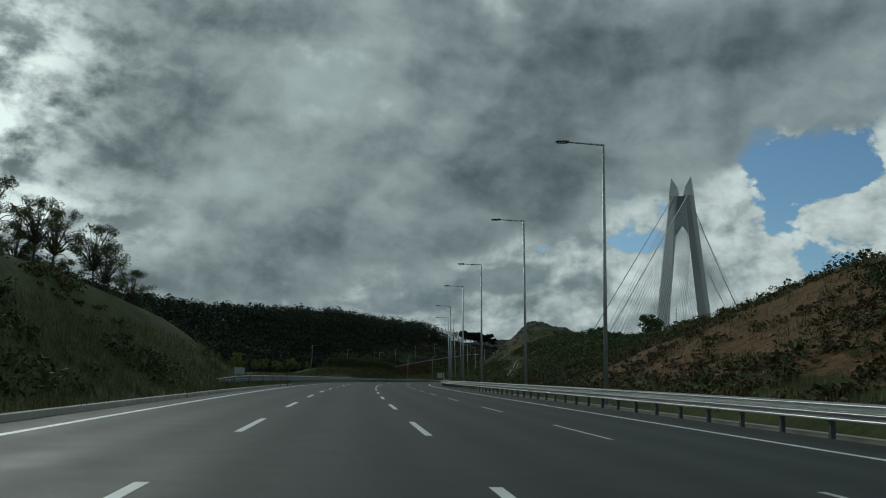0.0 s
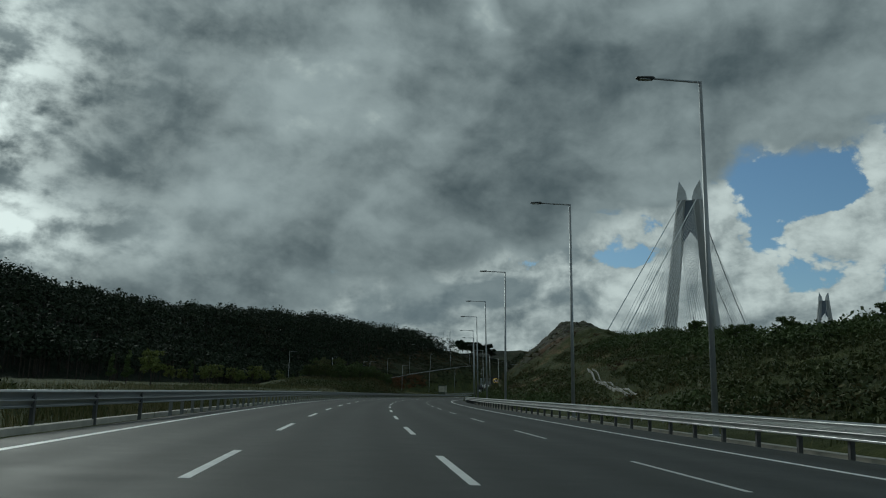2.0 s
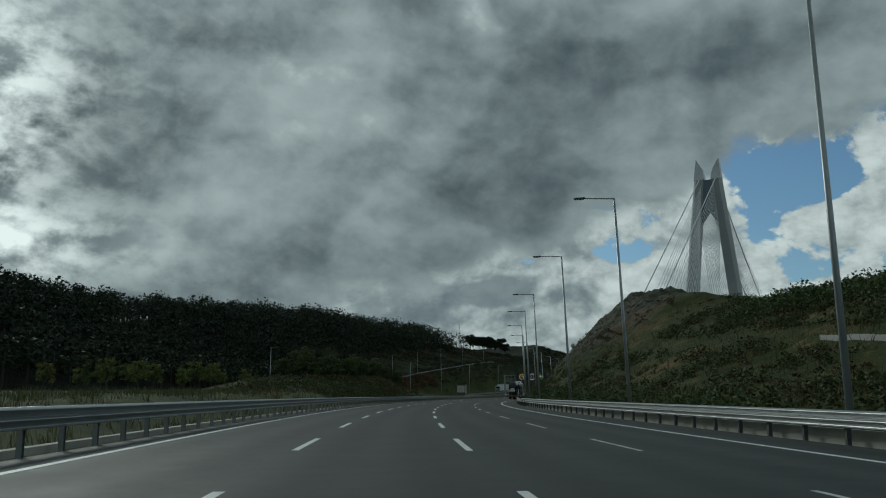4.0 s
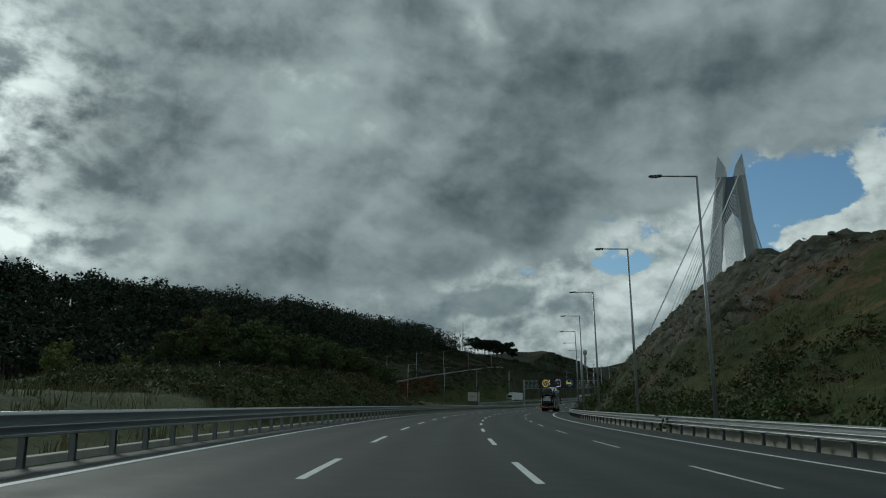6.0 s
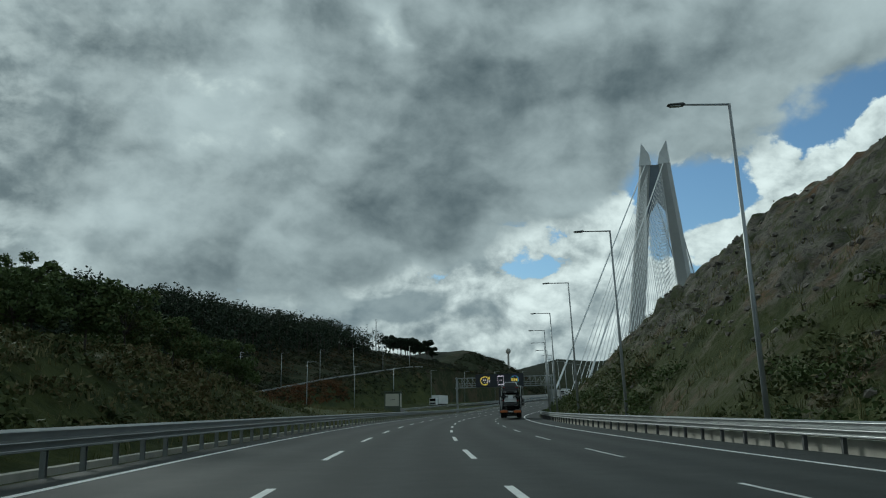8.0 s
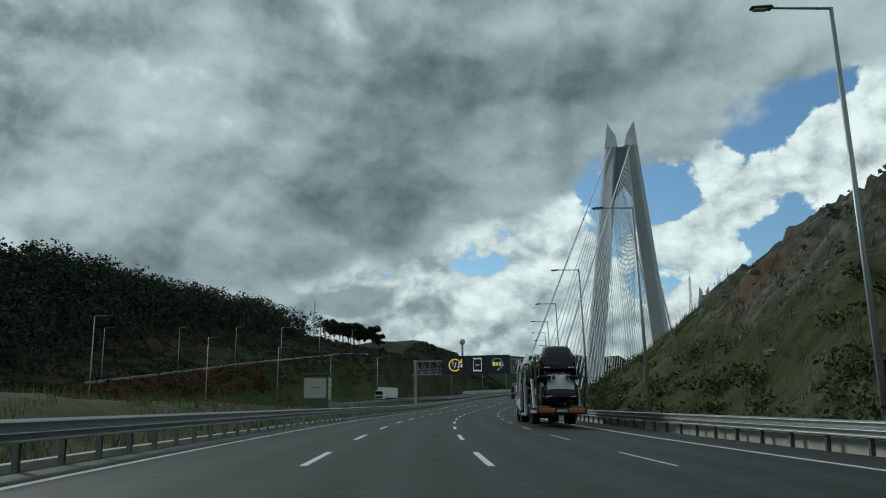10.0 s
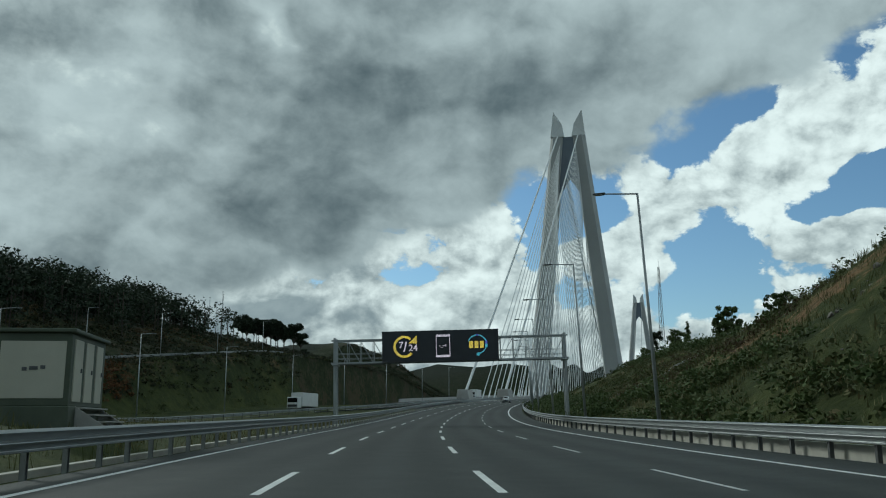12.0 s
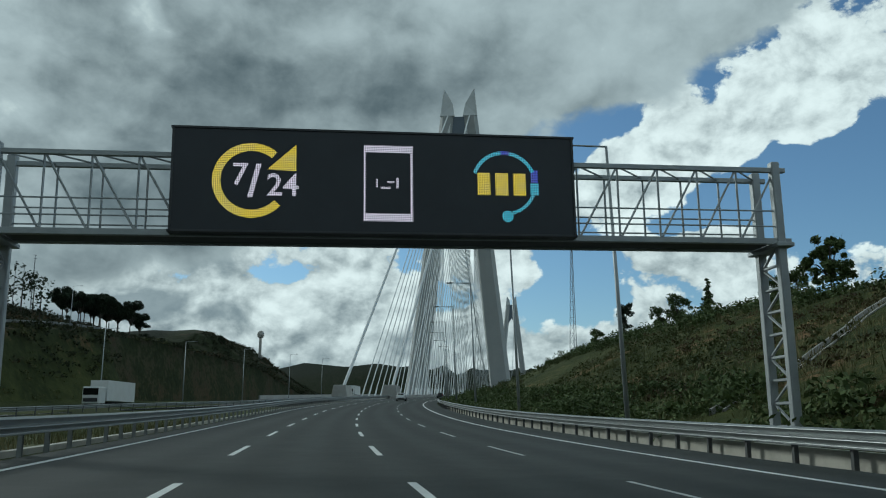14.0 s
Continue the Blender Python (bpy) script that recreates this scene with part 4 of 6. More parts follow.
scrub("rusty_bracken", "rust-coloured bracken at the foot of the far hillside", slope_spots(420, 402, 470, -57, -50, -0.2, 9), 1.3, RUSTY, 60, 0.2)
scrub("hill_scrub", "low scrub over the hillside beyond the other carriageway", slope_spots(10000, 380, 860, -112, -50, -0.4, 20), 1.4, HILLSCRUB, 28, 0.3)


def tufts(name, label, spots, mat, tall, n):
    """Grass as upright blades in clumps."""
    rows = []
    for s, l in spots:
        p = on_ground(s, l)
        h = tall * (0.5 + rng.random())
        k = n
        a = rng.random(k) * 6.28
        w = 0.012 + 0.02 * rng.random(k)
        bx, by = p.x + 0.22 * rng.normal(size=k), p.y + 0.22 * rng.normal(size=k)
        dx, dy = np.cos(a) * w, np.sin(a) * w
        hh = h * (0.5 + 0.6 * rng.random(k))
        lx, ly = 0.25 * hh * rng.normal(size=k), 0.25 * hh * rng.normal(size=k)
        z = np.full(k, p.z - 0.05)
        rows.append(np.stack([np.stack([bx - dx, by - dy, z], 1), np.stack([bx + dx, by + dy, z], 1),
                              np.stack([bx + dx * 0.2 + lx, by + dy * 0.2 + ly, z + hh], 1), np.stack([bx - dx * 0.2 + lx, by - dy * 0.2 + ly, z + hh], 1)], 1))
    return tagged(quads_object(name, np.concatenate(rows), mat), label, "grass", "", "stuff")


tufts("median_grass", "long green and straw-coloured grass of the median", spread_spots(2600, -5, 120, -14, -7.6) + spread_spots(5200, 80, 460, -26, -7.7), STRAW, 0.42, 9)
tufts("slope_grass", "dry tufts of grass on the cut slope", spread_spots(3000, -5, 230, 12.7, 36) + spread_spots(2600, 375, 480, 12.7, 36) + spread_spots(1500, 225, 380, 12.7, 25), STRAW, 0.5, 9)


# loose stones on the rock face and the soil slopes
def stones(name, label, spots, size, mat):
    bm = bmesh.new()
    bmesh.ops.create_icosphere(bm, subdivisions=1, radius=1.0)
    base = np.array([v.co for v in bm.verts])
    tri = np.array([[v.index for v in f.verts] for f in bm.faces])
    bm.free()
    vs, fs = [], []
    for i, (s, l) in enumerate(spots):
        p = on_ground(s, l)
        k = size * (0.25 + rng.random() ** 2.5)
        sh = base * (1 + 0.28 * rng.normal(size=base.shape)) * np.array([1.0, 0.8, 0.65]) * k
        t = 6.28 * rng.random()
        rot = np.array([[math.cos(t), -math.sin(t), 0], [math.sin(t), math.cos(t), 0], [0, 0, 1]])
        vs.append(sh @ rot.T + np.array(p)), fs.append(tri + len(base) * i)
    ob = from_lists(name, np.concatenate(vs).tolist(), np.concatenate(fs).tolist(), mat)
    return tagged(ob, label, "rocks", "", "stuff")


ROCK = material("grey_rock", (0.055, 0.05, 0.045), (0.27, 0.245, 0.21), 1.6, 0.9, bump=0.6, island=0.5)
SOILROCK = material("brown_rock", (0.11, 0.075, 0.048), (0.30, 0.21, 0.13), 1.2, 0.95, bump=0.5, island=0.5)
stones("rock_blocks", "broken grey blocks of the rock face", slope_spots(1500, 238, 350, 17, 35, 0.0, 10) + slope_spots(700, 240, 380, 13.5, 32, 0.0, 8), 0.3, ROCK)
stones("soil_stones", "brown stones in the bare soil slope", slope_spots(900, -10, 75, 14, 34, -0.1, 8) + slope_spots(300, 130, 230, 14, 34, 0.1), 0.3, SOILROCK)

# ---------------------------------------------------------------- the other carriageway, the ramp, ditches
def other_mid(s):
    return curve(s, -60, -62, 200, -60, 300, -46, 420, -38.5, 500, -37, 640, -28, 700, -27, 3000, -27)


def other_up(s):
    return curve(s, 300, 0.3, 380, 0.3, 430, -0.3, 560, -0.7, 640, 0.03, 3000, 0.03)


def strip(name, s0, s1, mid, half, up, mat, label, category, step=4.0, thick=0.0, ground=False):
    n = int((s1 - s0) / step)
    verts, faces = [], []
    for i in range(n + 1):
        s = s0 + (s1 - s0) * i / n
        for l in (mid(s) - half, mid(s) + half):
            verts.append(tuple(at(s, l, up(s))))
    for i in range(n):
        faces.append((2 * i, 2 * i + 1, 2 * i + 3, 2 * i + 2))
    ob = from_lists(name, verts, faces, mat)
    if thick:
        mod = ob.modifiers.new("thickness", "SOLIDIFY")
        mod.thickness = thick
    return tagged(ob, label, category, "", "structure")


strip("other_road", 300, 2600, other_mid, 7.6, other_up, ASPHALT, "grey asphalt carriageway of the other direction", "road", 4.0, 0.3)
strip("edge_line", 300, 1200, lambda s: other_mid(s) + 6.9, 0.09, lambda s: other_up(s) + 0.015, PAINT, "solid white edge line on the asphalt", "road marking")


def free_rail(s0, s1, line, up, label):
    """A guard rail along any line of the plan."""
    rail = empty("guard_rail", Matrix.Identity(4), label, "guard rail")
    n = int((s1 - s0) / 4)
    data = post = None
    for i in range(n):
        s = s0 + 4 * i
        a, b = at(s, line(s), up(s)), at(s + 4, line(s + 4), up(s + 4))
        way = b - a
        m = Matrix.Translation(a) @ way.to_track_quat("Y", "Z").to_matrix().to_4x4()
        if data is None:
            ob = part("beam", beam_mesh(4.2), ZINC, rail)
            data = ob.data
            bm = bmesh.new()
            box(bm, (0.1, 0.12, 1.6), (0.05, 0, 0.0), 0.01)
            pob = part("post", bm, POST, rail)
            post = pob.data
        else:
            ob, pob = new("beam", data), new("post", post)
            ob.parent = pob.parent = rail
        ob.matrix_world = m @ Matrix.Translation((0, 0, 0.45))
        pob.matrix_world = Matrix.Translation(a) @ Matrix.Rotation(-head(s), 4, "Z")
    return rail


free_rail(300, 640, lambda s: other_mid(s) + 8.2, lambda s: other_up(s) - 0.1, "galvanised guard rail beside the other carriageway")


def ramp_up(s):
    return curve(s, 380, 0.0, 400, 3.0, 465, 8.0, 545, 13.0, 600, 14.0)


free_rail(62, 90, lambda s: curve(s, 62, -9.6, 76, -7.6, 90, -6.8), lambda s: curve(s, 62, -0.25, 68, 0.02, 90, 0.04), "flared end of the median guard rail")
free_rail(404, 560, lambda s: -56.0, ramp_up, "pale guard rail along the hillside ramp")
for s in np.arange(321, 700, 35.0):
    p = at(s, other_mid(s) - 7.9, other_up(s))
    copy_thing(lamp_0, Matrix.Translation(p) @ Matrix.Rotation(-head(s) + math.pi, 4, "Z"))
for s in np.arange(418, 560, 28.0):
    p = at(s, -61.0, ramp_up(s))
    copy_thing(lamp_0, Matrix.Translation(p) @ Matrix.Rotation(-head(s) + math.pi, 4, "Z") @ Matrix.Diagonal((0.8, 0.8, 0.72, 1)))


def ditch(s0, l0, s1, l1, label):
    """An open concrete drain that runs slantwise down the slope."""
    n = 24
    rows = [(-0.55, -0.5), (-0.55, 0.12), (-0.40, 0.12), (-0.30, -0.25), (0.30, -0.25), (0.40, 0.12), (0.55, 0.12), (0.55, -0.5)]
    verts, faces = [], []
    for i in range(n + 1):
        u = i / n
        s, l = s0 + (s1 - s0) * u, l0 + (l1 - l0) * u
        p = on_ground(s, l)
        q = on_ground(s0 + (s1 - s0) * (u + 0.02), l0 + (l1 - l0) * (u + 0.02))
        way = (q - p)
        side = Vector((way.y, -way.x, 0)).normalized()
        for x, z in rows:
            verts.append(tuple(p + side * (x * 0.6) + Vector((0, 0, z * 0.8 + 0.08))))
    k = len(rows)
    for i in range(n):
        for j in range(k - 1):
            faces.append((i * k + j, i * k + j + 1, (i + 1) * k + j + 1, (i + 1) * k + j))
    ob = from_lists("drain", verts, faces, CONCRETE)
    return tagged(ob, label, "drain", "concrete drains")


ditch(119, 19.2, 166, 25.6, "pale concrete drain slanting down the green slope")
culvert = empty("culvert_railing", on_road(96, 13.3, 0.0), "low pipe railing over a culvert beside the road", "railing")
for y in (-4.5, -1.5, 1.5, 4.5):
    bm = bmesh.new()
    tube(bm, (0, y, -0.7), (0, y, 0.62), 0.04, 0.04, 8)
    part("post", bm, POLE, culvert)
for z in (0.1, 0.6):
    bm = bmesh.new()
    tube(bm, (0, -4.55, z), (0, 4.55, z), 0.035, 0.035, 8)
    part("pipe", bm, POLE, culvert)
ditch(422, 15.0, 440, 40, "pale concrete drain slanting down the bushy slope")

# the lattice mast and the masts on the ridge
RUST = material("painted_mast_steel", (0.14, 0.15, 0.16), (0.30, 0.31, 0.32), 1.5, 0.6, 0.3)


def make_mast(m, high, label):
    ob = empty("lattice_mast", m, label, "mast")
    for k in range(3):
        t = 2 * math.pi * k / 3
        bm = bmesh.new()
        tube(bm, (1.6 * math.cos(t), 1.6 * math.sin(t), -3), (0.35 * math.cos(t), 0.35 * math.sin(t), high), 0.11, 0.08, 6)
        part("leg", bm, RUST, ob)
    n = 16
    for i in range(n):
        bm = bmesh.new()
        r0, r1 = 1.6 - 1.25 * i / n, 1.6 - 1.25 * (i + 1) / n
        z0, z1 = high * i / n, high * (i + 1) / n
        for k in range(3):
            t0, t1 = 2 * math.pi * k / 3, 2 * math.pi * (k + 1) / 3
            tube(bm, (r0 * math.cos(t0), r0 * math.sin(t0), z0), (r1 * math.cos(t1), r1 * math.sin(t1), z1), 0.05, 0.05, 4)
            tube(bm, (r1 * math.cos(t0), r1 * math.sin(t0), z1), (r1 * math.cos(t1), r1 * math.sin(t1), z1), 0.05, 0.05, 4)
        part("brace", bm, RUST, ob)
    bm = bmesh.new()
    tube(bm, (0, 0, high - 1), (0, 0, high + 3.5), 0.06, 0.03, 6)
    part("antenna", bm, RUST, ob)
    return ob


mp = Vector((236.7, 606.1, on_ground(678, 46.3).z))
make_mast(Matrix.Translation(mp), 62.0 - mp.z, "tall grey lattice mast behind the crest")

for s, l, h in ((618, -104, 15), (621, -106, 16), (612, -103, 12), (616, -108, 13)):
    mast = empty("thin_mast", Matrix.Translation(on_ground(s, l)), "thin grey pole on the wooded ridge", "mast", "poles on the ridge")
    bm = bmesh.new()
    tube(bm, (0, 0, -0.5), (0, 0, h), 0.14, 0.06, 8)
    part("pole", bm, RUST, mast)
    bm = bmesh.new()
    box(bm, (0.8, 0.15, 0.12), (0, 0, h - 0.1), 0.03)
    part("head", bm, RUST, mast)

# the round-headed water tower
p = on_ground(800, -98)
wt = empty("water_tower", Matrix.Translation(p), "grey water tower with a round head on the far hill", "water tower")
bm = bmesh.new()
tube(bm, (0, 0, -1), (0, 0, 10), 0.75, 0.6, 14)
part("shaft", bm, CONCRETE, wt)
bm = bmesh.new()
bmesh.ops.create_uvsphere(bm, u_segments=16, v_segments=10, radius=1.7, matrix=Matrix.Translation((0, 0, 11)) @ Matrix.Diagonal((1, 1, 1.15, 1)))
part("tank", bm, CONCRETE, wt, "", True)

# ---------------------------------------------------------------- the sign gantry
GANTRY_S = 412.0
gz = road_z(GANTRY_S)
GM = on_road(GANTRY_S, 0.0)
GL, GR, GLOW, GHIGH = -7.9, 12.3, 9.25 - gz - 0.0, 11.25 - gz
LEAN = Matrix.Translation((0, 0, 6.0)) @ Matrix.Rotation(radians(-1.1), 4, "Y") @ Matrix.Translation((0, 0, -6.1))
gantry = empty("sign_gantry", GM @ LEAN, "galvanised lattice gantry across the carriageway", "sign gantry")
for x in (GL, GR):
    bm = bmesh.new()
    for y in (-0.55, 0.55):
        box(bm, (0.24, 0.24, GHIGH + 1.2), (x, y, (GHIGH + 0.15) / 2 - 0.45), 0.03)
    mast_leg = part("leg", bm, POLE, gantry)
    k = 9
    for i in range(k):
        z0, z1 = GLOW * i / k, GLOW * (i + 1) / k
        bm = bmesh.new()
        tube(bm, (x, -0.5, z1), (x, 0.5, z1), 0.045, 0.045, 6)
        tube(bm, (x, -0.5 if i % 2 else 0.5, z0), (x, 0.5 if i % 2 else -0.5, z1), 0.04, 0.04, 6)
        part("rung", bm, POLE, mast_leg)
    bm = bmesh.new()
    box(bm, (0.5, 1.7, 0.12), (x, 0, GLOW - 0.12), 0.02)
    part("flange", bm, POLE, mast_leg)
    bm = bmesh.new()
    box(bm, (0.9, 1.8, 0.4), (x, 0, 0.0), 0.04)
    part("footing", bm, CONCRETE, gantry)
for y in (-0.55, 0.55):
    for z, t in ((GLOW, 0.16), (GHIGH, 0.13), (GLOW + 0.42, 0.04), (GLOW + 0.85, 0.04)):
        bm = bmesh.new()
        box(bm, (GR - GL + (0.6 if t > 0.1 else 0.0), t, t), ((GL + GR) / 2, y, z), 0.01)
        part("chord", bm, POLE, gantry)
n = 18
for i in range(n + 1):
    x = GL + (GR - GL) * i / n
    for y in (-0.55, 0.55):
        bm = bmesh.new()
        tube(bm, (x, y, GLOW), (x, y, GHIGH), 0.03, 0.03, 6)
        part("upright", bm, POLE, gantry)
    if i < n:
        x1 = GL + (GR - GL) * (i + 1) / n
        up_way = x1 > 1.4
        bm = bmesh.new()
        tube(bm, (x, -0.55, GLOW if up_way else GHIGH), (x1, -0.55, GHIGH if up_way else GLOW), 0.03, 0.03, 6)
        tube(bm, (x, -0.55, GHIGH), (x1, 0.55, GHIGH), 0.025, 0.025, 5)
        tube(bm, (x, 0.55, GLOW), (x1, -0.55, GLOW), 0.025, 0.025, 5)
        part("diagonal", bm, POLE, gantry)
bm = bmesh.new()
box(bm, (GR - GL - 0.4, 0.9, 0.03), ((GL + GR) / 2, 0, GLOW - 0.02))
part("walkway", bm, POST, gantry)


def led(name, colour, strength, scale=22.0):
    """Lit dots on a black board."""
    m = bpy.data.materials.new(name)
    m.use_nodes = True
    tree = m.node_tree
    bsdf = tree.nodes["Principled BSDF"]
    co = tree.nodes.new("ShaderNodeTexCoord").outputs["Object"]
    sep = tree.nodes.new("ShaderNodeSeparateXYZ")
    tree.links.new(co, sep.inputs[0])
    x, z = Val(tree, sep.outputs[0]), Val(tree, sep.outputs[2])
    w = 2 * math.pi * scale
    dot = ((x * w).op("COSINE") + (z * w).op("COSINE")).step(-1.2, 0.6)
    n = fbm(tree, co, 4.0, 3, 0.7)
    bsdf.inputs["Base Color"].default_value = (0.02, 0.02, 0.022, 1)
    tree.links.new(mixed(tree, n.step(0.35, 0.7), colour, tuple(min(1.0, c * 0.75 + 0.12) for c in colour)), bsdf.inputs["Emission Color"])
    tree.links.new((dot * strength).sock, bsdf.inputs["Emission Strength"])
    return m


LED_Y, LED_W = led("led_yellow", (0.95, 0.66, 0.05), 0.85), led("led_white", (0.86, 0.72, 0.84), 0.85)
LED_C, LED_B = led("led_cyan", (0.12, 0.62, 0.80), 0.7), led("led_blue", (0.08, 0.10, 0.75), 0.6)
BOARD = material("black_led_board", (0.016, 0.020, 0.027), (0.030, 0.036, 0.046), 1.2, 0.45)
SX0, SX1, SZ0, SZ1, SY = -3.7, 6.5, 9.2 - gz, 11.9 - gz, -0.95
SMID = (SX0 + SX1) / 2
sign = empty("message_sign", GM @ LEAN, "wide black electronic message sign showing lit symbols", "message sign")
bm = bmesh.new()
box(bm, (SX1 - SX0, 0.5, SZ1 - SZ0), (SMID, SY + 0.25, (SZ0 + SZ1) / 2), 0.02)
board = part("board", bm, BOARD, sign)
bm = bmesh.new()
for x, z, w, h in ((SMID, SZ0 + 0.03, SX1 - SX0 + 0.06, 0.06), (SMID, SZ1 - 0.03, SX1 - SX0 + 0.06, 0.06), (SX0 + 0.03, (SZ0 + SZ1) / 2, 0.06, SZ1 - SZ0), (SX1 - 0.03, (SZ0 + SZ1) / 2, 0.06, SZ1 - SZ0)):
    box(bm, (w, 0.56, h), (x, SY + 0.25, z), 0.008)
part("rim", bm, material("dark_sign_rim", (0.03, 0.032, 0.036), (0.06, 0.063, 0.068), 0.5, 0.5), sign)
FACE = SY - 0.006


def arc(bm, cx, cz, r, wide, a0, a1, steps=40):
    rows = []
    for i in range(steps + 1):
        t = radians(a0 + (a1 - a0) * i / steps)
        rows.append([bm.verts.new((cx + q * math.cos(t), FACE, cz + q * math.sin(t))) for q in (r - wide / 2, r + wide / 2)])
    for p0, p1 in zip(rows, rows[1:]):
        bm.faces.new((p0[0], p0[1], p1[1], p1[0]))


def flat(bm, *pts):
    bm.faces.new([bm.verts.new((x, FACE, z)) for x, z in pts])


def rect(bm, x0, z0, x1, z1):
    flat(bm, (x0, z0), (x1, z0), (x1, z1), (x0, z1))


def writing(text, size, m, mat, name, parent, depth=0.0):
    """Letters in Blender's own font as a mesh, upright in x and z."""
    cu = bpy.data.curves.new(name, "FONT")
    cu.body, cu.size, cu.align_x, cu.align_y, cu.extrude, cu.offset = text, size, "CENTER", "CENTER", depth, size * 0.012
    tmp = bpy.data.objects.new(name, cu)
    data = bpy.data.meshes.new_from_object(tmp)
    bpy.data.objects.remove(tmp)
    data.materials.clear()
    data.materials.append(mat)
    data.transform(m @ Matrix.Rotation(math.pi / 2, 4, "X"))
    ob = new(name, data)
    ob.parent = parent
    return ob


u = (SX1 - SX0) / 1490.0
cx, cz = SX0 + 285 * u, SZ1 - 200 * u
bm = bmesh.new()
arc(bm, cx, cz, 125 * u, 30 * u, 50, 318)
flat(bm, (cx + 55 * u, cz + 42 * u), (cx + 160 * u, cz + 38 * u), (cx + 158 * u, cz + 138 * u))
part("arrow_symbol", bm, LED_Y, board, "yellow lit circular arrow")
writing("7", 118 * u, Matrix.Translation((cx - 42 * u, FACE, cz + 18 * u)), LED_W, "numeral", board)
bm = bmesh.new()
flat(bm, (cx - 14 * u, cz - 64 * u), (cx + 4 * u, cz - 64 * u), (cx + 34 * u, cz + 62 * u), (cx + 16 * u, cz + 62 * u))
part("slash", bm, LED_W, board)
writing("24", 118 * u, Matrix.Translation((cx + 112 * u, FACE, cz - 20 * u)), LED_W, "numeral", board)
px0, px1, pz1, pz0 = SX0 + 690 * u, SX0 + 872 * u, SZ1 - 55 * u, SZ1 - 345 * u
bm = bmesh.new()
rect(bm, px0, pz1 - 28 * u, px1, pz1), rect(bm, px0, pz0, px1, pz0 + 30 * u)
rect(bm, px0, pz0, px0 + 8 * u, pz1), rect(bm, px1 - 9 * u, pz0, px1, pz1)
part("phone_symbol", bm, LED_W, board, "white lit outline of a telephone")
bm = bmesh.new()
pm = (px0 + px1) / 2
rect(bm, pm - 46 * u, pz0 + 128 * u, pm - 40 * u, pz0 + 160 * u), rect(bm, pm - 28 * u, pz0 + 124 * u, pm + 8 * u, pz0 + 131 * u)
rect(bm, pm - 4 * u, pz0 + 146 * u, pm + 24 * u, pz0 + 152 * u), rect(bm, pm + 30 * u, pz0 + 126 * u, pm + 38 * u, pz0 + 166 * u)
part("emblem_bars", bm, LED_W, board)
hx, hz = SX0 + 1218 * u, SZ1 - 190 * u
bm = bmesh.new()
arc(bm, hx, hz, 118 * u, 14 * u, 96, 162), arc(bm, hx, hz, 118 * u, 14 * u, 22, 80), arc(bm, hx, hz, 118 * u, 12 * u, -75, -22)
rect(bm, hx + 100 * u, hz - 44 * u, hx + 132 * u, hz + 2 * u)
arc(bm, hx + 10 * u, hz - 128 * u, 11 * u, 22 * u, 0, 360, 20)
part("headset_symbol", bm, LED_C, board, "pale blue lit headset outline")
bm = bmesh.new()
rect(bm, hx + 102 * u, hz + 4 * u, hx + 130 * u, hz + 52 * u)
part("earpiece_symbol", bm, LED_B, board)
bm = bmesh.new()
arc(bm, hx, hz, 118 * u, 14 * u, 80, 96, 8)
part("headband_symbol", bm, LED_B, board)
for x in (-80, -12, 56):
    bm = bmesh.new()
    rect(bm, hx + (x - 22) * u, hz - 48 * u, hx + (x + 26) * u, hz + 38 * u)
    part("numeral_bar", bm, LED_Y, board)

# ---------------------------------------------------------------- the kiosk in the median
KIOSK_WALL = material("cream_panel", (0.42, 0.41, 0.34), (0.55, 0.54, 0.46), 1.5, 0.7)
KIOSK_FRAME = material("olive_green_frame", (0.055, 0.070, 0.050), (0.10, 0.12, 0.085), 1.0, 0.65)
kp = at(367.6, -12.9)
kz = road_z(366) + 1.45
kiosk = empty("kiosk", Matrix.Translation((kp.x, kp.y, kz)) @ Matrix.Rotation(-head(366) + radians(6), 4, "Z"), "cream transformer kiosk with olive green frame and doors", "kiosk")
KW, KL, KH = 2.5, 4.6, 2.5
bm = bmesh.new()
box(bm, (KW, KL, KH), (0, 0, KH / 2), 0.02)
part("body", bm, KIOSK_FRAME, kiosk)
bm = bmesh.new()
box(bm, (KW + 0.3, KL + 0.3, 0.14), (0, 0, KH + 0.07), 0.03)
part("roof", bm, KIOSK_FRAME, kiosk)
bm = bmesh.new()
box(bm, (KW + 0.06, KL + 0.06, 1.4), (0, 0, -0.7), 0.03)
part("plinth", bm, KIOSK_FRAME, kiosk)
bm = bmesh.new()
box(bm, (KW - 0.35, 0.04, KH - 0.55), (0.0, -KL / 2 - 0.01, KH / 2 - 0.02), 0.008)
wall = part("end_panel", bm, KIOSK_WALL, kiosk, "cream end panel")
bm = bmesh.new()
for i, w in enumerate((0.16, 0.28, 0.16)):
    box(bm, (w, 0.02, 0.12), (-0.25 + 0.3 * i, -KL / 2 - 0.035, KH * 0.5 + 0.03 * i))
part("notice_bars", bm, LAMP_GREY, wall)
for i in range(3):
    y = -KL / 2 + 0.85 + 1.42 * i
    bm = bmesh.new()
    box(bm, (0.05, 1.02 if i < 2 else 0.9, KH - 0.35), (KW / 2 + 0.015, y, KH / 2 - 0.02), 0.008)
    door = part("door", bm, KIOSK_WALL, kiosk, "cream steel door")
    bm = bmesh.new()
    box(bm, (0.05, 0.09, 0.16), (KW / 2 + 0.055, y + 0.3, KH * 0.5), 0.01)
    part("handle", bm, LAMP_GREY, door)
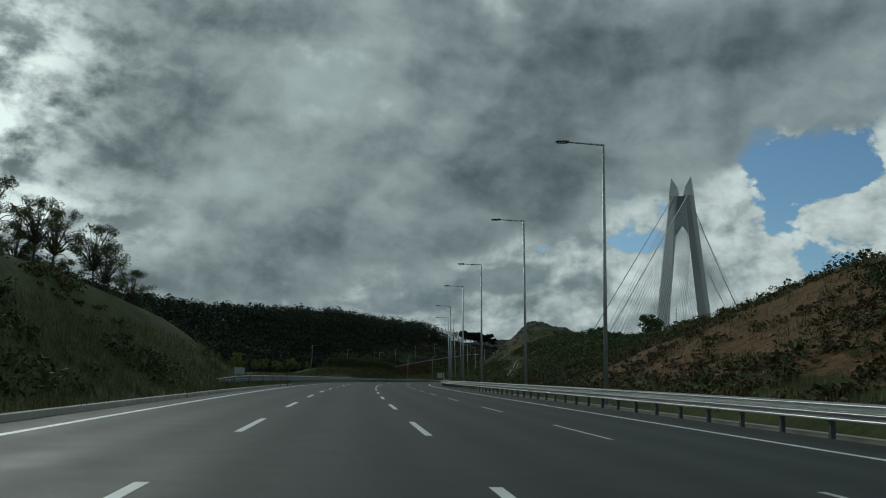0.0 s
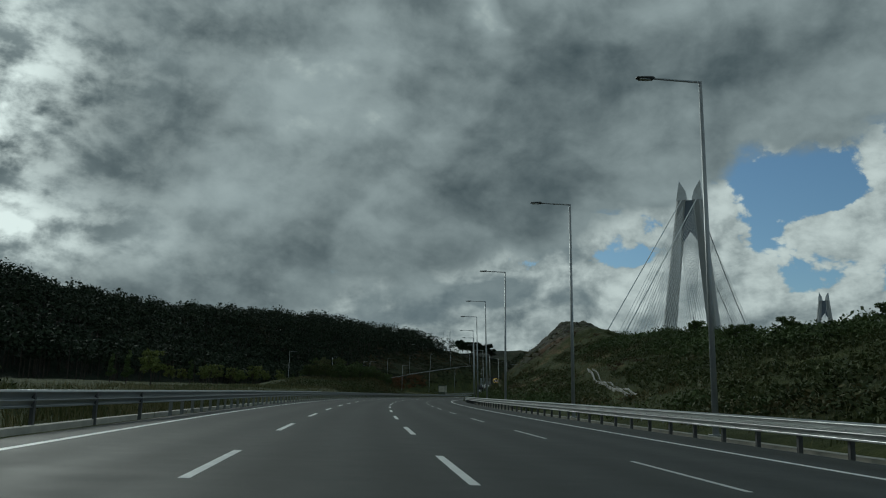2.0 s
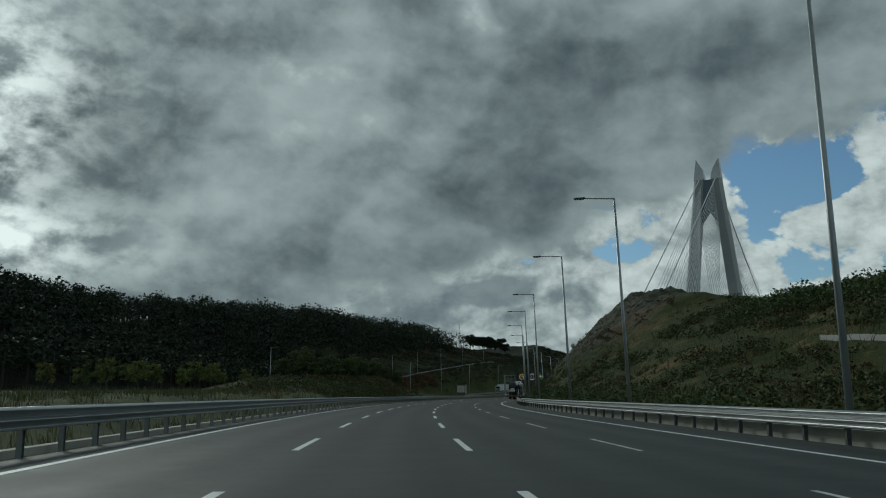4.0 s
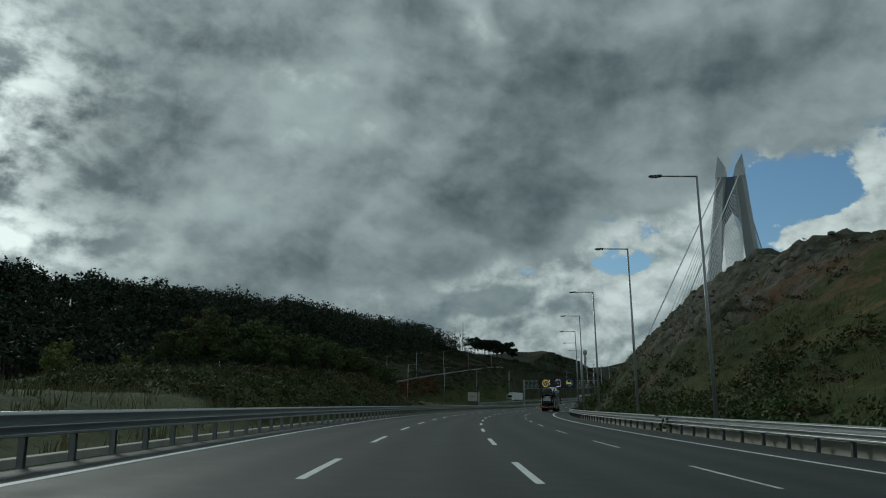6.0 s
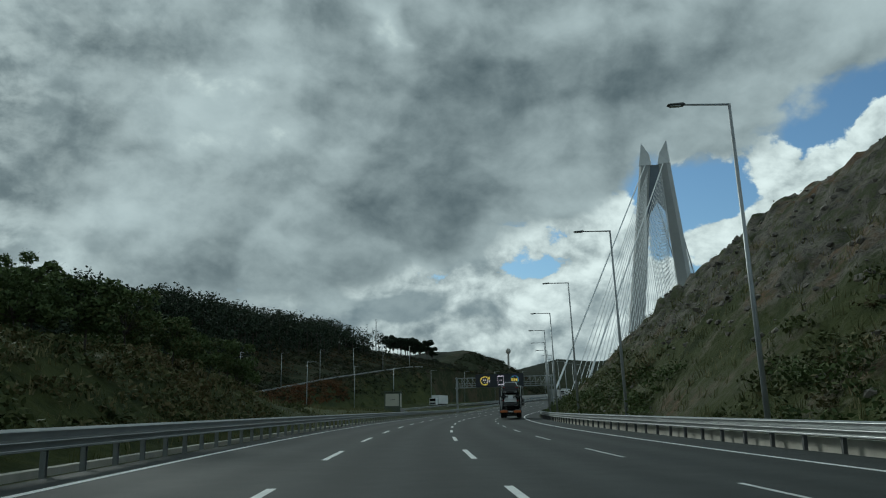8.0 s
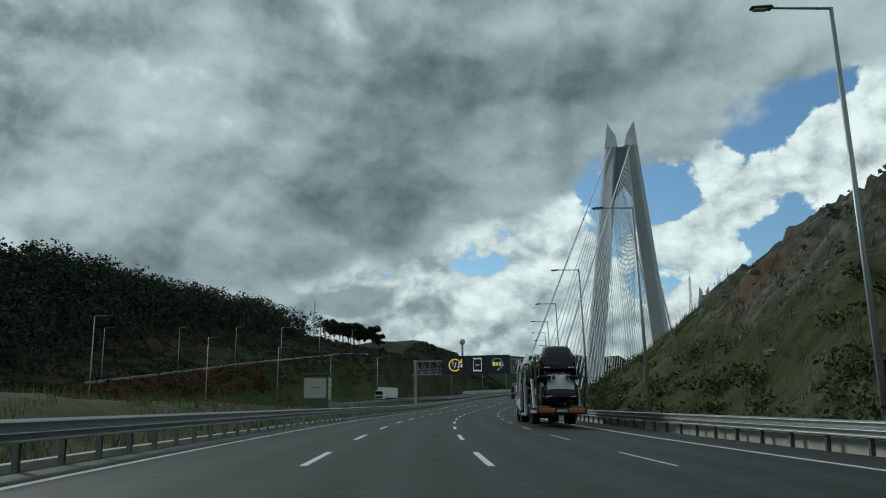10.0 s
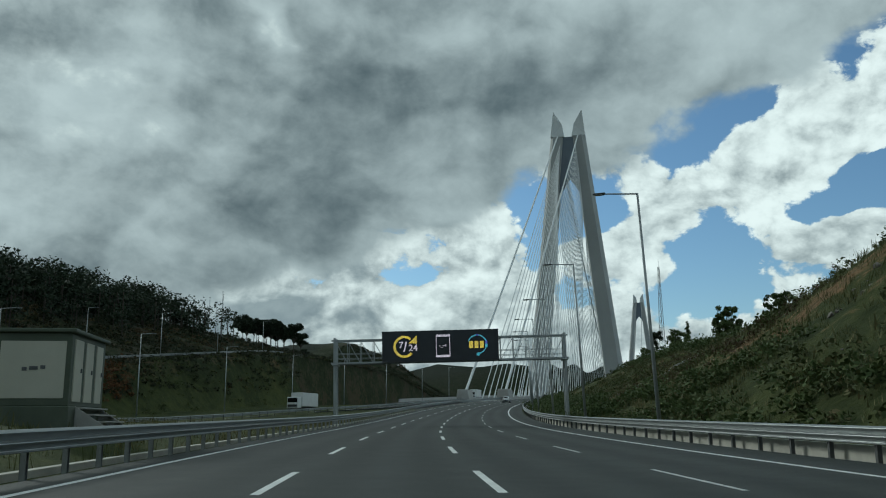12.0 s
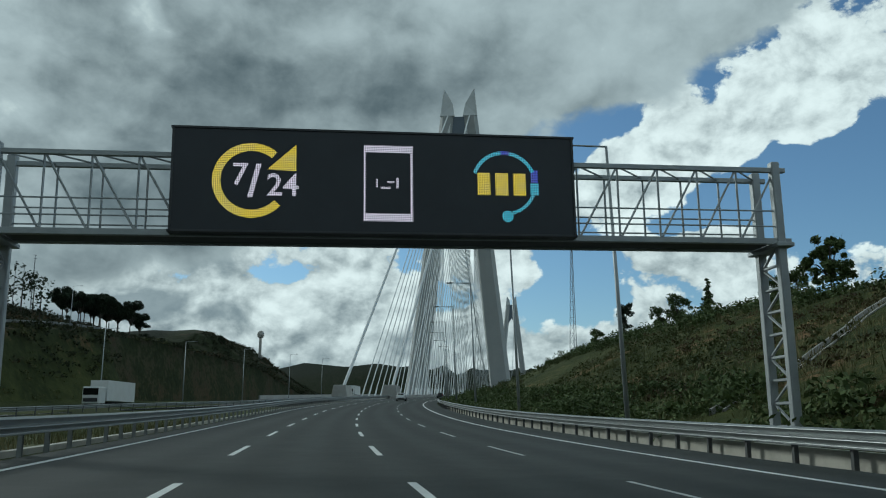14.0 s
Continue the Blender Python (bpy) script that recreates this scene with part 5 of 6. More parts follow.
for k in range(3):
    bm = bmesh.new()
    box(bm, (0.28, 3.2, 0.05), (KW / 2 + 0.22 + 0.32 * k, 0.2, -0.06 - 0.24 * k), 0.01)
    part("step", bm, CONCRETE, kiosk)
for y in (-1.45, 1.85):
    bm = bmesh.new()
    prism(bm, [(KW / 2 + 0.02, 0.0), (KW / 2 + 1.1, -0.72), (KW / 2 + 1.1, -0.95), (KW / 2 + 0.02, -0.95)], y - 0.04, y + 0.04)
    part("step_cheek", bm, CONCRETE, kiosk)

# the board on two posts behind the rail's end
bs = empty("sign_board", on_road(68, -8.9, 0.1, 8), "grey back of a small board on two posts", "sign")
for x in (-0.35, 0.35):
    bm = bmesh.new()
    tube(bm, (x * 0.7, 0, -0.6), (x * 0.7, 0, 1.35), 0.035, 0.035, 8)
    part("post", bm, POLE, bs)
bm = bmesh.new()
box(bm, (0.78, 0.03, 0.5), (0, -0.04, 1.12), 0.01)
part("board", bm, material("aluminium_sheet", (0.26, 0.27, 0.27), (0.40, 0.41, 0.41), 0.6, 0.5, 0.4), bs)

# ---------------------------------------------------------------- vehicles
def paint(name, colour, rough=0.12, metal=0.0, coat=0.3):
    m = bpy.data.materials.new(name)
    m.use_nodes = True
    tree = m.node_tree
    b = tree.nodes["Principled BSDF"]
    geo = tree.nodes.new("ShaderNodeNewGeometry")
    dust = fbm(tree, geo.outputs["Position"], 0.9, 4, 0.5)
    tree.links.new(mixed(tree, dust.step(0.35, 0.75), colour, tuple(c * 0.92 + 0.002 for c in colour)), b.inputs["Base Color"])
    tree.links.new((dust * 0.10 + (rough - 0.05)).sock, b.inputs["Roughness"])
    b.inputs["Metallic"].default_value = metal
    b.inputs["Specular IOR Level"].default_value = 0.3
    b.inputs["Coat Weight"].default_value, b.inputs["Coat Roughness"].default_value = coat, 0.05
    return m


BLACK_CAR, GREY_CAR, WHITE_CAR = paint("black_car_paint", (0.0030, 0.0034, 0.0045)), paint("dark_grey_car_paint", (0.005, 0.0055, 0.0075)), paint("white_car_paint", (0.72, 0.73, 0.72))
CAB_WHITE = paint("white_cab_paint", (0.66, 0.67, 0.66), 0.4, 0.0, 0.2)
FRAME_GREY = material("silver_grey_frame_paint", (0.34, 0.355, 0.36), (0.52, 0.535, 0.54), 1.0, 0.5, 0.1)
RAIL_GREY = material("worn_grey_rail_steel", (0.10, 0.10, 0.098), (0.26, 0.26, 0.25), 0.8, 0.6, 0.3)
CHASSIS = material("black_chassis", (0.014, 0.014, 0.015), (0.05, 0.05, 0.05), 0.6, 0.7)
DECK_DARK = material("dark_steel_deck", (0.022, 0.023, 0.026), (0.07, 0.072, 0.076), 0.8, 0.55, 0.3)
TYRE = material("tyre_rubber", (0.012, 0.012, 0.012), (0.03, 0.03, 0.03), 0.3, 0.85)
RIM = material("alloy_rim", (0.45, 0.46, 0.47), (0.66, 0.67, 0.68), 0.2, 0.3, 0.8)
STEEL_RIM = material("dusty_steel_rim", (0.14, 0.14, 0.135), (0.26, 0.26, 0.25), 0.2, 0.6, 0.3)
GLASS = paint("dark_car_glass", (0.006, 0.008, 0.009), 0.14, 0.0, 0.5)
CHROME = material("chrome_trim", (0.62, 0.63, 0.64), (0.72, 0.73, 0.74), 0.3, 0.2, 0.9)
TAIL = paint("red_tail_lamp", (0.20, 0.008, 0.010), 0.35, 0.0, 0.3)
ORANGE = material("orange_marker_panel", (0.42, 0.10, 0.02), (0.62, 0.17, 0.035), 0.3, 0.5)
FILM = material("white_protective_film", (0.52, 0.54, 0.55), (0.74, 0.75, 0.75), 0.5, 0.45, bump=0.3)
PLATE = material("white_plate", (0.5, 0.5, 0.5), (0.62, 0.62, 0.62), 0.2, 0.5)
GREY_BAR = material("grey_print", (0.10, 0.13, 0.15), (0.16, 0.19, 0.21), 0.2, 0.6)
BLUE_BAR = material("blue_print", (0.03, 0.10, 0.16), (0.05, 0.15, 0.22), 0.2, 0.6)

STATIONS = [  # y, bottom, belt, roof, half width at the belt, at the roof
    (2.25, 0.42, 0.60, 0.66, 0.66, 0.60), (2.12, 0.26, 0.72, 0.80, 0.82, 0.72), (1.80, 0.22, 0.86, 0.93, 0.90, 0.78), (1.05, 0.22, 0.98, 1.06, 0.925, 0.78),
    (0.85, 0.22, 0.99, 1.14, 0.93, 0.74), (0.10, 0.22, 1.01, 1.56, 0.935, 0.66), (-0.50, 0.22, 1.03, 1.62, 0.935, 0.65), (-1.30, 0.22, 1.06, 1.58, 0.93, 0.63),
    (-1.72, 0.24, 1.07, 1.48, 0.92, 0.60), (-2.05, 0.30, 1.02, 1.10, 0.89, 0.66), (-2.20, 0.34, 0.82, 0.88, 0.86, 0.70), (-2.27, 0.42, 0.60, 0.66, 0.80, 0.66)]


def station(y):
    ys = [s[0] for s in STATIONS][::-1]
    return [float(np.interp(y, ys, [s[k] for s in STATIONS][::-1])) for k in range(1, 6)]


def car_body():
    bm = bmesh.new()
    rings = []
    for y, zb, zt, zr, wb, wr in STATIONS:
        half = [(wb * 0.80, zb), (wb * 0.985, zb + 0.12), (wb, zb + (zt - zb) * 0.45), (wb * 0.985, zb + (zt - zb) * 0.8), (wb * 0.95, zt), (wr, zr - 0.05), (wr * 0.86, zr), (wr * 0.4, zr + 0.025)]
        rings.append([bm.verts.new((x, y, z)) for x, z in half] + [bm.verts.new((-x, y, z)) for x, z in half[::-1]])
    n = len(rings[0])
    for a, b in zip(rings, rings[1:]):
        for i in range(n):
            bm.faces.new((a[i], a[(i + 1) % n], b[(i + 1) % n], b[i]))
    bm.faces.new(rings[0]), bm.faces.new(rings[-1][::-1])
    bmesh.ops.recalc_face_normals(bm, faces=list(bm.faces))
    return bm


def side_pane(bm, y0, y1, side, low=0.10, high=0.86, out=0.012):
    pts = []
    for y, v in ((y0, low), (y1, low), (y1, high), (y0, high)):
        zb, zt, zr, wb, wr = station(y)
        x = wb * 0.95 + (wr - wb * 0.95) * v
        pts.append((side * (x + out), y, zt + (zr - 0.05 - zt) * v))
    vs = [bm.verts.new(p) for p in pts]
    bm.faces.new(vs if side > 0 else vs[::-1])


def cross_pane(bm, y0, y1, inset, out):
    """A pane across the car between two stations, on the roof line."""
    rows = []
    for y in (y0, y1):
        zb, zt, zr, wb, wr = station(y)
        rows.append(((wr - inset), y, zr + out))
    (x0, ya, za), (x1, yb, zb) = rows
    bm.faces.new([bm.verts.new(p) for p in ((-x0, ya, za), (x0, ya, za), (x1, yb, zb), (-x1, yb, zb))])


def wheel_parts(parent, x, y, z, r, wide, rim_mat, side, spokes=5):
    bm = bmesh.new()
    m = Matrix.Translation((x, y, z)) @ Matrix.Rotation(math.pi / 2, 4, "Y")
    prof = [(r * 0.62, -wide / 2), (r * 0.93, -wide / 2), (r, -wide * 0.32), (r, wide * 0.32), (r * 0.93, wide / 2), (r * 0.62, wide / 2)]
    rows = []
    for i in range(24):
        t = 2 * math.pi * i / 24
        rows.append([bm.verts.new(m @ Vector((q * math.cos(t), q * math.sin(t), w))) for q, w in prof])
    for i in range(24):
        a, b = rows[i], rows[(i + 1) % 24]
        for j in range(len(prof)):
            bm.faces.new((a[j], a[(j + 1) % len(prof)], b[(j + 1) % len(prof)], b[j]))
    bmesh.ops.recalc_face_normals(bm, faces=list(bm.faces))
    wheel = part("wheel", bm, TYRE, parent)
    bm = bmesh.new()
    face = side * wide * 0.36
    tube(bm, m @ Vector((0, 0, face - side * 0.06)), m @ Vector((0, 0, face)), r * 0.15, r * 0.13, 10)
    for k in range(spokes):
        t = 2 * math.pi * k / spokes
        d = Vector((math.cos(t), math.sin(t), 0))
        e = Vector((-math.sin(t), math.cos(t), 0))
        z0 = Vector((0, 0, face))
        pts = [m @ (d * r * 0.1 + e * r * 0.11 + z0), m @ (d * r * 0.1 - e * r * 0.11 + z0), m @ (d * r * 0.6 - e * r * 0.085 + z0), m @ (d * r * 0.6 + e * r * 0.085 + z0)]
        back = [p - (m.to_3x3() @ Vector((0, 0, side * 0.04))) for p in pts]
        va, vb = [bm.verts.new(p) for p in pts], [bm.verts.new(p) for p in back]
        bm.faces.new(va), bm.faces.new(vb[::-1])
        for i in range(4):
            bm.faces.new((va[i], vb[i], vb[(i + 1) % 4], va[(i + 1) % 4]))
    ring = []
    for i in range(24):
        t = 2 * math.pi * i / 24
        ring.append([bm.verts.new(m @ Vector((q * math.cos(t), q * math.sin(t), w))) for q, w in ((r * 0.55, face), (r * 0.64, face + side * 0.015), (r * 0.64, -side * wide * 0.3))])
    for i in range(24):
        a, b = ring[i], ring[(i + 1) % 24]
        bm.faces.new((a[0], a[1], b[1], b[0])), bm.faces.new((a[1], a[2], b[2], b[1]))
    bmesh.ops.recalc_face_normals(bm, faces=list(bm.faces))
    part("rim", bm, rim_mat, wheel)
    return wheel


def make_car(name, mat, label, film="", group="cars on the transporter"):
    """A sporty estate on tall wheels, its nose towards +y, standing on z = 0."""
    car = empty(name, Matrix.Identity(4), label, "car", group)
    body = part("body", car_body(), mat, car, "", True)
    mod = body.modifiers.new("round", "BEVEL")
    mod.width, mod.segments, mod.angle_limit = 0.03, 2, radians(25)
    for side in (-1, 1):
        for y0, y1 in ((0.80, 0.02), (-0.06, -0.82), (-0.90, -1.45)):
            bm = bmesh.new()
            side_pane(bm, y0, y1, side, 0.10, 0.80 if y0 > 0.5 else 0.86)
            part("side_window", bm, GLASS, car)
    bm = bmesh.new()
    cross_pane(bm, 0.84, 0.14, 0.05, 0.035)
    part("windscreen", bm, GLASS, car)
    bm = bmesh.new()
    cross_pane(bm, -1.74, -2.0, 0.06, 0.03)
    part("rear_window", bm, GLASS, car)
    for side in (-1, 1):
        bm = bmesh.new()
        pts = []
        for y in (0.85, 0.1, -0.5, -1.3, -1.5):
            zb, zt, zr, wb, wr = station(y)
            pts.append(Vector((side * (wb * 0.95 + 0.012), y, zt + 0.03)))
        for a, b in zip(pts, pts[1:]):
            tube(bm, a, b, 0.014, 0.014, 5)
        part("window_trim", bm, CHROME, car)
        bm = bmesh.new()
        pts = []
        for y in (0.1, -0.5, -1.3, -1.6):
            zb, zt, zr, wb, wr = station(y)
            pts.append(Vector((side * (wr * 0.93), y, zr + (0.0 if y in (0.1, -1.6) else 0.03))))
        for a, b in zip(pts, pts[1:]):
            tube(bm, a, b, 0.018, 0.018, 5)
        part("roof_rail", bm, CHROME, car)
        bm = bmesh.new()
        box(bm, (0.17, 0.12, 0.13), (side * 1.03, 0.62, 1.08), 0.03)
        part("mirror", bm, mat, car)
        bm = bmesh.new()
        box(bm, (0.36, 0.20, 0.13), (side * 0.72, -2.065, 0.93), 0.04)
        part("tail_lamp", bm, TAIL, car, "red tail lamp")
        for y in (1.38, -1.36):
            bm = bmesh.new()
            rows = []
            for i in range(15):
                t = math.pi * i / 14
                rows.append([bm.verts.new((side * q, y + rr * math.cos(t), 0.36 + rr * math.sin(t))) for rr, q in ((0.36, 0.86), (0.36, 0.945), (0.405, 0.945), (0.415, 0.88))])
            for a, b in zip(rows, rows[1:]):
                for j in range(3):
                    bm.faces.new((a[j], a[j + 1], b[j + 1], b[j]))
            bmesh.ops.recalc_face_normals(bm, faces=list(bm.faces))
            part("wheel_arch", bm, CHASSIS, car)
            wheel_parts(car, side * 0.84, y, 0.35, 0.35, 0.24, RIM, side)
    bm = bmesh.new()
    box(bm, (1.5, 0.1, 0.26), (0, -2.26, 0.50), 0.04)
    bump_part = part("rear_bumper", bm, CHASSIS, car)
    for x in (-0.62, 0.62):
        bm = bmesh.new()
        box(bm, (0.34, 0.06, 0.05), (x, -2.31, 0.43), 0.015)
        part("bumper_trim", bm, CHROME, bump_part)
    if film:
        bm = bmesh.new()
        rows = []
        for y, k in ((-1.30, 0.97), (-1.72, 1.0), (-2.08, 1.04), (-2.24, 1.0)):
            zb, zt, zr, wb, wr = station(y)
            w = wr * k
            zr += 0.045
            rows.append([bm.verts.new((x, y - (0.03 if y < -2 else 0), z)) for x, z in ((-w, zr - 0.04), (-w * 0.4, zr), (w * 0.4, zr), (w, zr - 0.04))])
        for a, b in zip(rows, rows[1:]):
            for j in range(3):
                bm.faces.new((a[j], a[j + 1], b[j + 1], b[j]))
        part("protective_film", bm, FILM, car, "white protective film over the tailgate")
    return car


TRUCK_S, TRUCK_L = 342.3, 7.15
TM = on_road(TRUCK_S, TRUCK_L, 0.0)


def make_transporter():
    """The front bumper is at y = 0; the truck reaches back to y = -18.2."""
    truck = empty("car_transporter", TM, "white truck with a silver-grey two-deck car transporter trailer", "truck")
    # cab
    bm = bmesh.new()
    prism(bm, [(-1.22, 1.0), (1.22, 1.0), (1.22, 2.55), (1.10, 2.98), (-1.10, 2.98), (-1.22, 2.55)], -1.95, -0.12)
    for v in bm.verts:
        if v.co.y > -0.2:
            v.co.y -= max(0.0, (v.co.z - 1.5)) * 0.16
    bmesh.ops.bevel(bm, geom=list(bm.edges), offset=0.07, segments=2, affect="EDGES")
    cab = part("cab", bm, CAB_WHITE, truck, "white day cab")
    bm = bmesh.new()
    box(bm, (2.2, 0.05, 1.75), (0, -1.985, 1.95), 0.015)
    for x in (-0.7, 0.0, 0.7):
        box(bm, (0.08, 0.06, 1.7), (x, -2.03, 1.95), 0.015)
    part("cab_back", bm, CHASSIS, cab, "black ribbed back wall of the cab")
    bm = bmesh.new()
    box(bm, (2.45, 0.5, 0.62), (0, -0.28, 0.72), 0.08)
    part("bumper", bm, CAB_WHITE, truck)
    bm = bmesh.new()
    box(bm, (2.44, 0.3, 0.25), (0, -0.25, 0.36), 0.05)
    part("bumper_skirt", bm, CHASSIS, truck)
    bm = bmesh.new()
    flat_y = 0.02
    vs = [bm.verts.new((x, -0.10 + flat_y - max(0.0, z - 1.5) * 0.16, z)) for x, z in ((-1.08, 1.75), (1.08, 1.75), (1.0, 2.72), (-1.0, 2.72))]
    bm.faces.new(vs)
    part("windscreen", bm, GLASS, cab)
    for side in (-1, 1):
        bm = bmesh.new()
        vs = [bm.verts.new((side * (1.228 if z < 2.5 else 1.205), y, z)) for y, z in ((-0.42, 1.95), (-0.70, 1.72), (-1.22, 1.86), (-1.30, 2.62), (-0.52, 2.62))]
        bm.faces.new(vs if side < 0 else vs[::-1])
        part("door_window", bm, GLASS, cab)
        bm = bmesh.new()
        for y in (-0.38, -1.38):
            box(bm, (0.006, 0.018, 1.75), (side * 1.224, y, 1.9))
        box(bm, (0.006, 1.0, 0.018), (side * 1.224, -0.88, 1.06))
        box(bm, (0.02, 0.20, 0.16), (side * 1.23, -1.24, 1.42), 0.01)
        part("door_seam", bm, CHASSIS, cab)
        for z, h in ((2.22, 0.46), (1.74, 0.42)):
            bm = bmesh.new()
            box(bm, (0.24, 0.14, h * 0.85), (side * 1.44, 0.0, z), 0.05)
            mirror = part("mirror", bm, CHASSIS, cab)
        bm = bmesh.new()
        tube(bm, (side * 1.15, -0.3, 2.60), (side * 1.46, 0.0, 2.52), 0.025, 0.025, 6)
        tube(bm, (side * 1.46, 0.0, 2.52), (side * 1.46, 0.0, 1.52), 0.025, 0.025, 6)
        part("mirror_arm", bm, CHASSIS, cab)
        # plain bars where the door carries print
        for size, y, z in (((0.006, 0.30, 0.07), -1.60, 2.16), ((0.006, 0.34, 0.09), -1.62, 1.74)):
            bm = bmesh.new()
            box(bm, size, (side * 1.226, y, z))
            part("print_bar", bm, GREY_BAR, cab)
        bm = bmesh.new()
        tube(bm, (side * 1.222, -1.42, 1.80), (side * 1.230, -1.42, 1.80), 0.075, 0.075, 14)
        part("print_disc", bm, BLUE_BAR, cab)
        for y, wide in ((-1.42, 0.32), (-4.95, 0.56)):
            x = side * (1.06 if y > -2 else 0.94)
            wheel_parts(truck, x, y, 0.51, 0.51, wide, STEEL_RIM, side, 8)
            bm = bmesh.new()
            rows = []
            for i in range(13):
                t = math.pi * (0.02 + 0.96 * i / 12)
                rows.append([bm.verts.new((side * q, y + rr * math.cos(t), 0.51 + rr * math.sin(t))) for rr, q in ((0.60, 0.75), (0.60, 1.24), (0.66, 1.24), (0.66, 0.75))])
            for a, b in zip(rows, rows[1:]):
                for j in range(4):
                    bm.faces.new((a[j], a[(j + 1) % 4], b[(j + 1) % 4], b[j]))
            bmesh.ops.recalc_face_normals(bm, faces=list(bm.faces))
            part("mudguard", bm, CHASSIS, truck)
        for k in range(3):
            bm = bmesh.new()
            tube(bm, (side * 0.75, -2.75 - 0.4 * k, 0.62), (side * 1.15, -2.75 - 0.4 * k, 0.62), 0.17, 0.17, 14)
            part("air_tank", bm, STEEL_RIM, truck)
        bm = bmesh.new()
        box(bm, (0.4, 0.75, 0.55), (side * 0.98, -2.2, 0.72), 0.06)
        part("battery_box", bm, CHASSIS, truck)
        # the portal frame behind the cab, with its rounded opening
        bm = bmesh.new()
        outer = [(-1.95, 1.12), (-5.55, 0.72), (-5.55, 1.45), (-5.15, 2.6), (-4.62, 4.02), (-4.30, 4.02), (-2.62, 3.62), (-2.30, 3.2), (-2.05, 2.6)]
        inner = [(-2.42, 1.50), (-4.98, 1.50), (-5.02, 1.75), (-4.52, 3.50), (-4.30, 3.66), (-2.90, 3.30), (-2.62, 3.0), (-2.44, 2.5), (-2.42, 2.0)]
        rows = []
        for q in (1.27, 1.12):
            rows.append(([bm.verts.new((side * q, y, z)) for y, z in outer], [bm.verts.new((side * q, y, z)) for y, z in inner]))
        n = len(outer)
        for o, i_ in rows:
            for k in range(n):
                bm.faces.new((o[k], o[(k + 1) % n], i_[(k + 1) % n], i_[k]))
        for which in (0, 1):
            for k in range(n):
                a, b = rows[0][which], rows[1][which]
                bm.faces.new((a[k], a[(k + 1) % n], b[(k + 1) % n], b[k]))
        bmesh.ops.recalc_face_normals(bm, faces=list(bm.faces))
        part("portal_frame", bm, FRAME_GREY, truck, "silver-grey portal frame with a rounded opening")
        bm = bmesh.new()
        for y in (-2.62, -3.02):
            tube(bm, (side * 1.14, y, 1.5), (side * 1.14, y, 2.65), 0.022, 0.022, 6)
        for k in range(5):
            tube(bm, (side * 1.14, -2.62, 1.6 + 0.25 * k), (side * 1.14, -3.02, 1.6 + 0.25 * k), 0.02, 0.02, 6)
        part("ladder", bm, FRAME_GREY, truck)
        bm = bmesh.new()
        box(bm, (0.05, 0.10, 0.75), (side * 1.24, -5.66, 1.75), 0.02)
        part("orange_marker", bm, ORANGE, truck, "orange marker strip")
        # leaning posts of the trailer
        for (yb, zb), (yt, zt), w in (((-9.35, 0.50), (-8.25, 3.25), 0.42), ((-15.9, 0.85), (-14.3, 2.42), 0.26)):
            bm = bmesh.new()
            va = [bm.verts.new((side * q, y, z)) for q in (1.26, 1.10) for y, z in ((yb - w / 2, zb), (yb + w / 2, zb), (yt + w * 0.32, zt), (yt - w * 0.32, zt))]
            bm.faces.new(va[:4]), bm.faces.new(va[4:][::-1])
            for k in range(4):
                bm.faces.new((va[k], va[4 + k], va[4 + (k + 1) % 4], va[(k + 1) % 4]))
            bmesh.ops.recalc_face_normals(bm, faces=list(bm.faces))
            bmesh.ops.bevel(bm, geom=list(bm.edges), offset=0.02, segments=1, affect="EDGES")
            post = part("leaning_post", bm, FRAME_GREY, truck, "silver-grey leaning post")
            if w > 0.4:
                bm = bmesh.new()
                mid = Vector((side * 1.268, (yb + yt) / 2, (zb + zt) / 2))
                slant = Matrix.Translation(mid) @ Matrix.Rotation(-math.atan2(yt - yb, zt - zb), 4, "X")
                box(bm, (0.008, 0.14, 0.95), (0, 0, 0.35), 0.0, slant)
                part("print_bars", bm, GREY_BAR, post)
                bm = bmesh.new()
                box(bm, (0.008, 0.17, 0.28), (0, 0, -0.42), 0.0, slant)
                part("print_disc", bm, BLUE_BAR, post)
        # side rails of the lower deck and its ramps
        bm = bmesh.new()
        box(bm, (0.08, 4.9, 0.17), (side * 1.22, -8.4, 0.52), 0.02)
        part("side_rail", bm, RAIL_GREY, truck)
        bm = bmesh.new()
        box(bm, (0.08, 4.2, 0.16), (side * 1.22, -16.0, 0.66), 0.02)
        part("side_rail", bm, RAIL_GREY, truck)
        bm = bmesh.new()
        for y0, z0, y1, z1 in ((-5.9, 1.15, -8.7, 0.72), (-8.7, 0.70, -11.6, 0.72), (-11.6, 0.98, -18.0, 0.86)):
            a, b = Vector((side * 0.80, y0, z0)), Vector((side * 0.80, y1, z1))
            m = Matrix.Translation((a + b) / 2) @ (b - a).to_track_quat("Y", "Z").to_matrix().to_4x4()
            box(bm, (0.55, (b - a).length, 0.10), (0, 0, 0), 0.01, m)
            for k in range(int((b - a).length / 0.3)):
                p = a.lerp(b, (k + 0.5) * 0.3 / (b - a).length) + Vector((0, 0, 0.065))
                box(bm, (0.5, 0.05, 0.04), tuple(p))
        part("wheel_track", bm, RAIL_GREY, truck)
        # upper deck
        bm = bmesh.new()
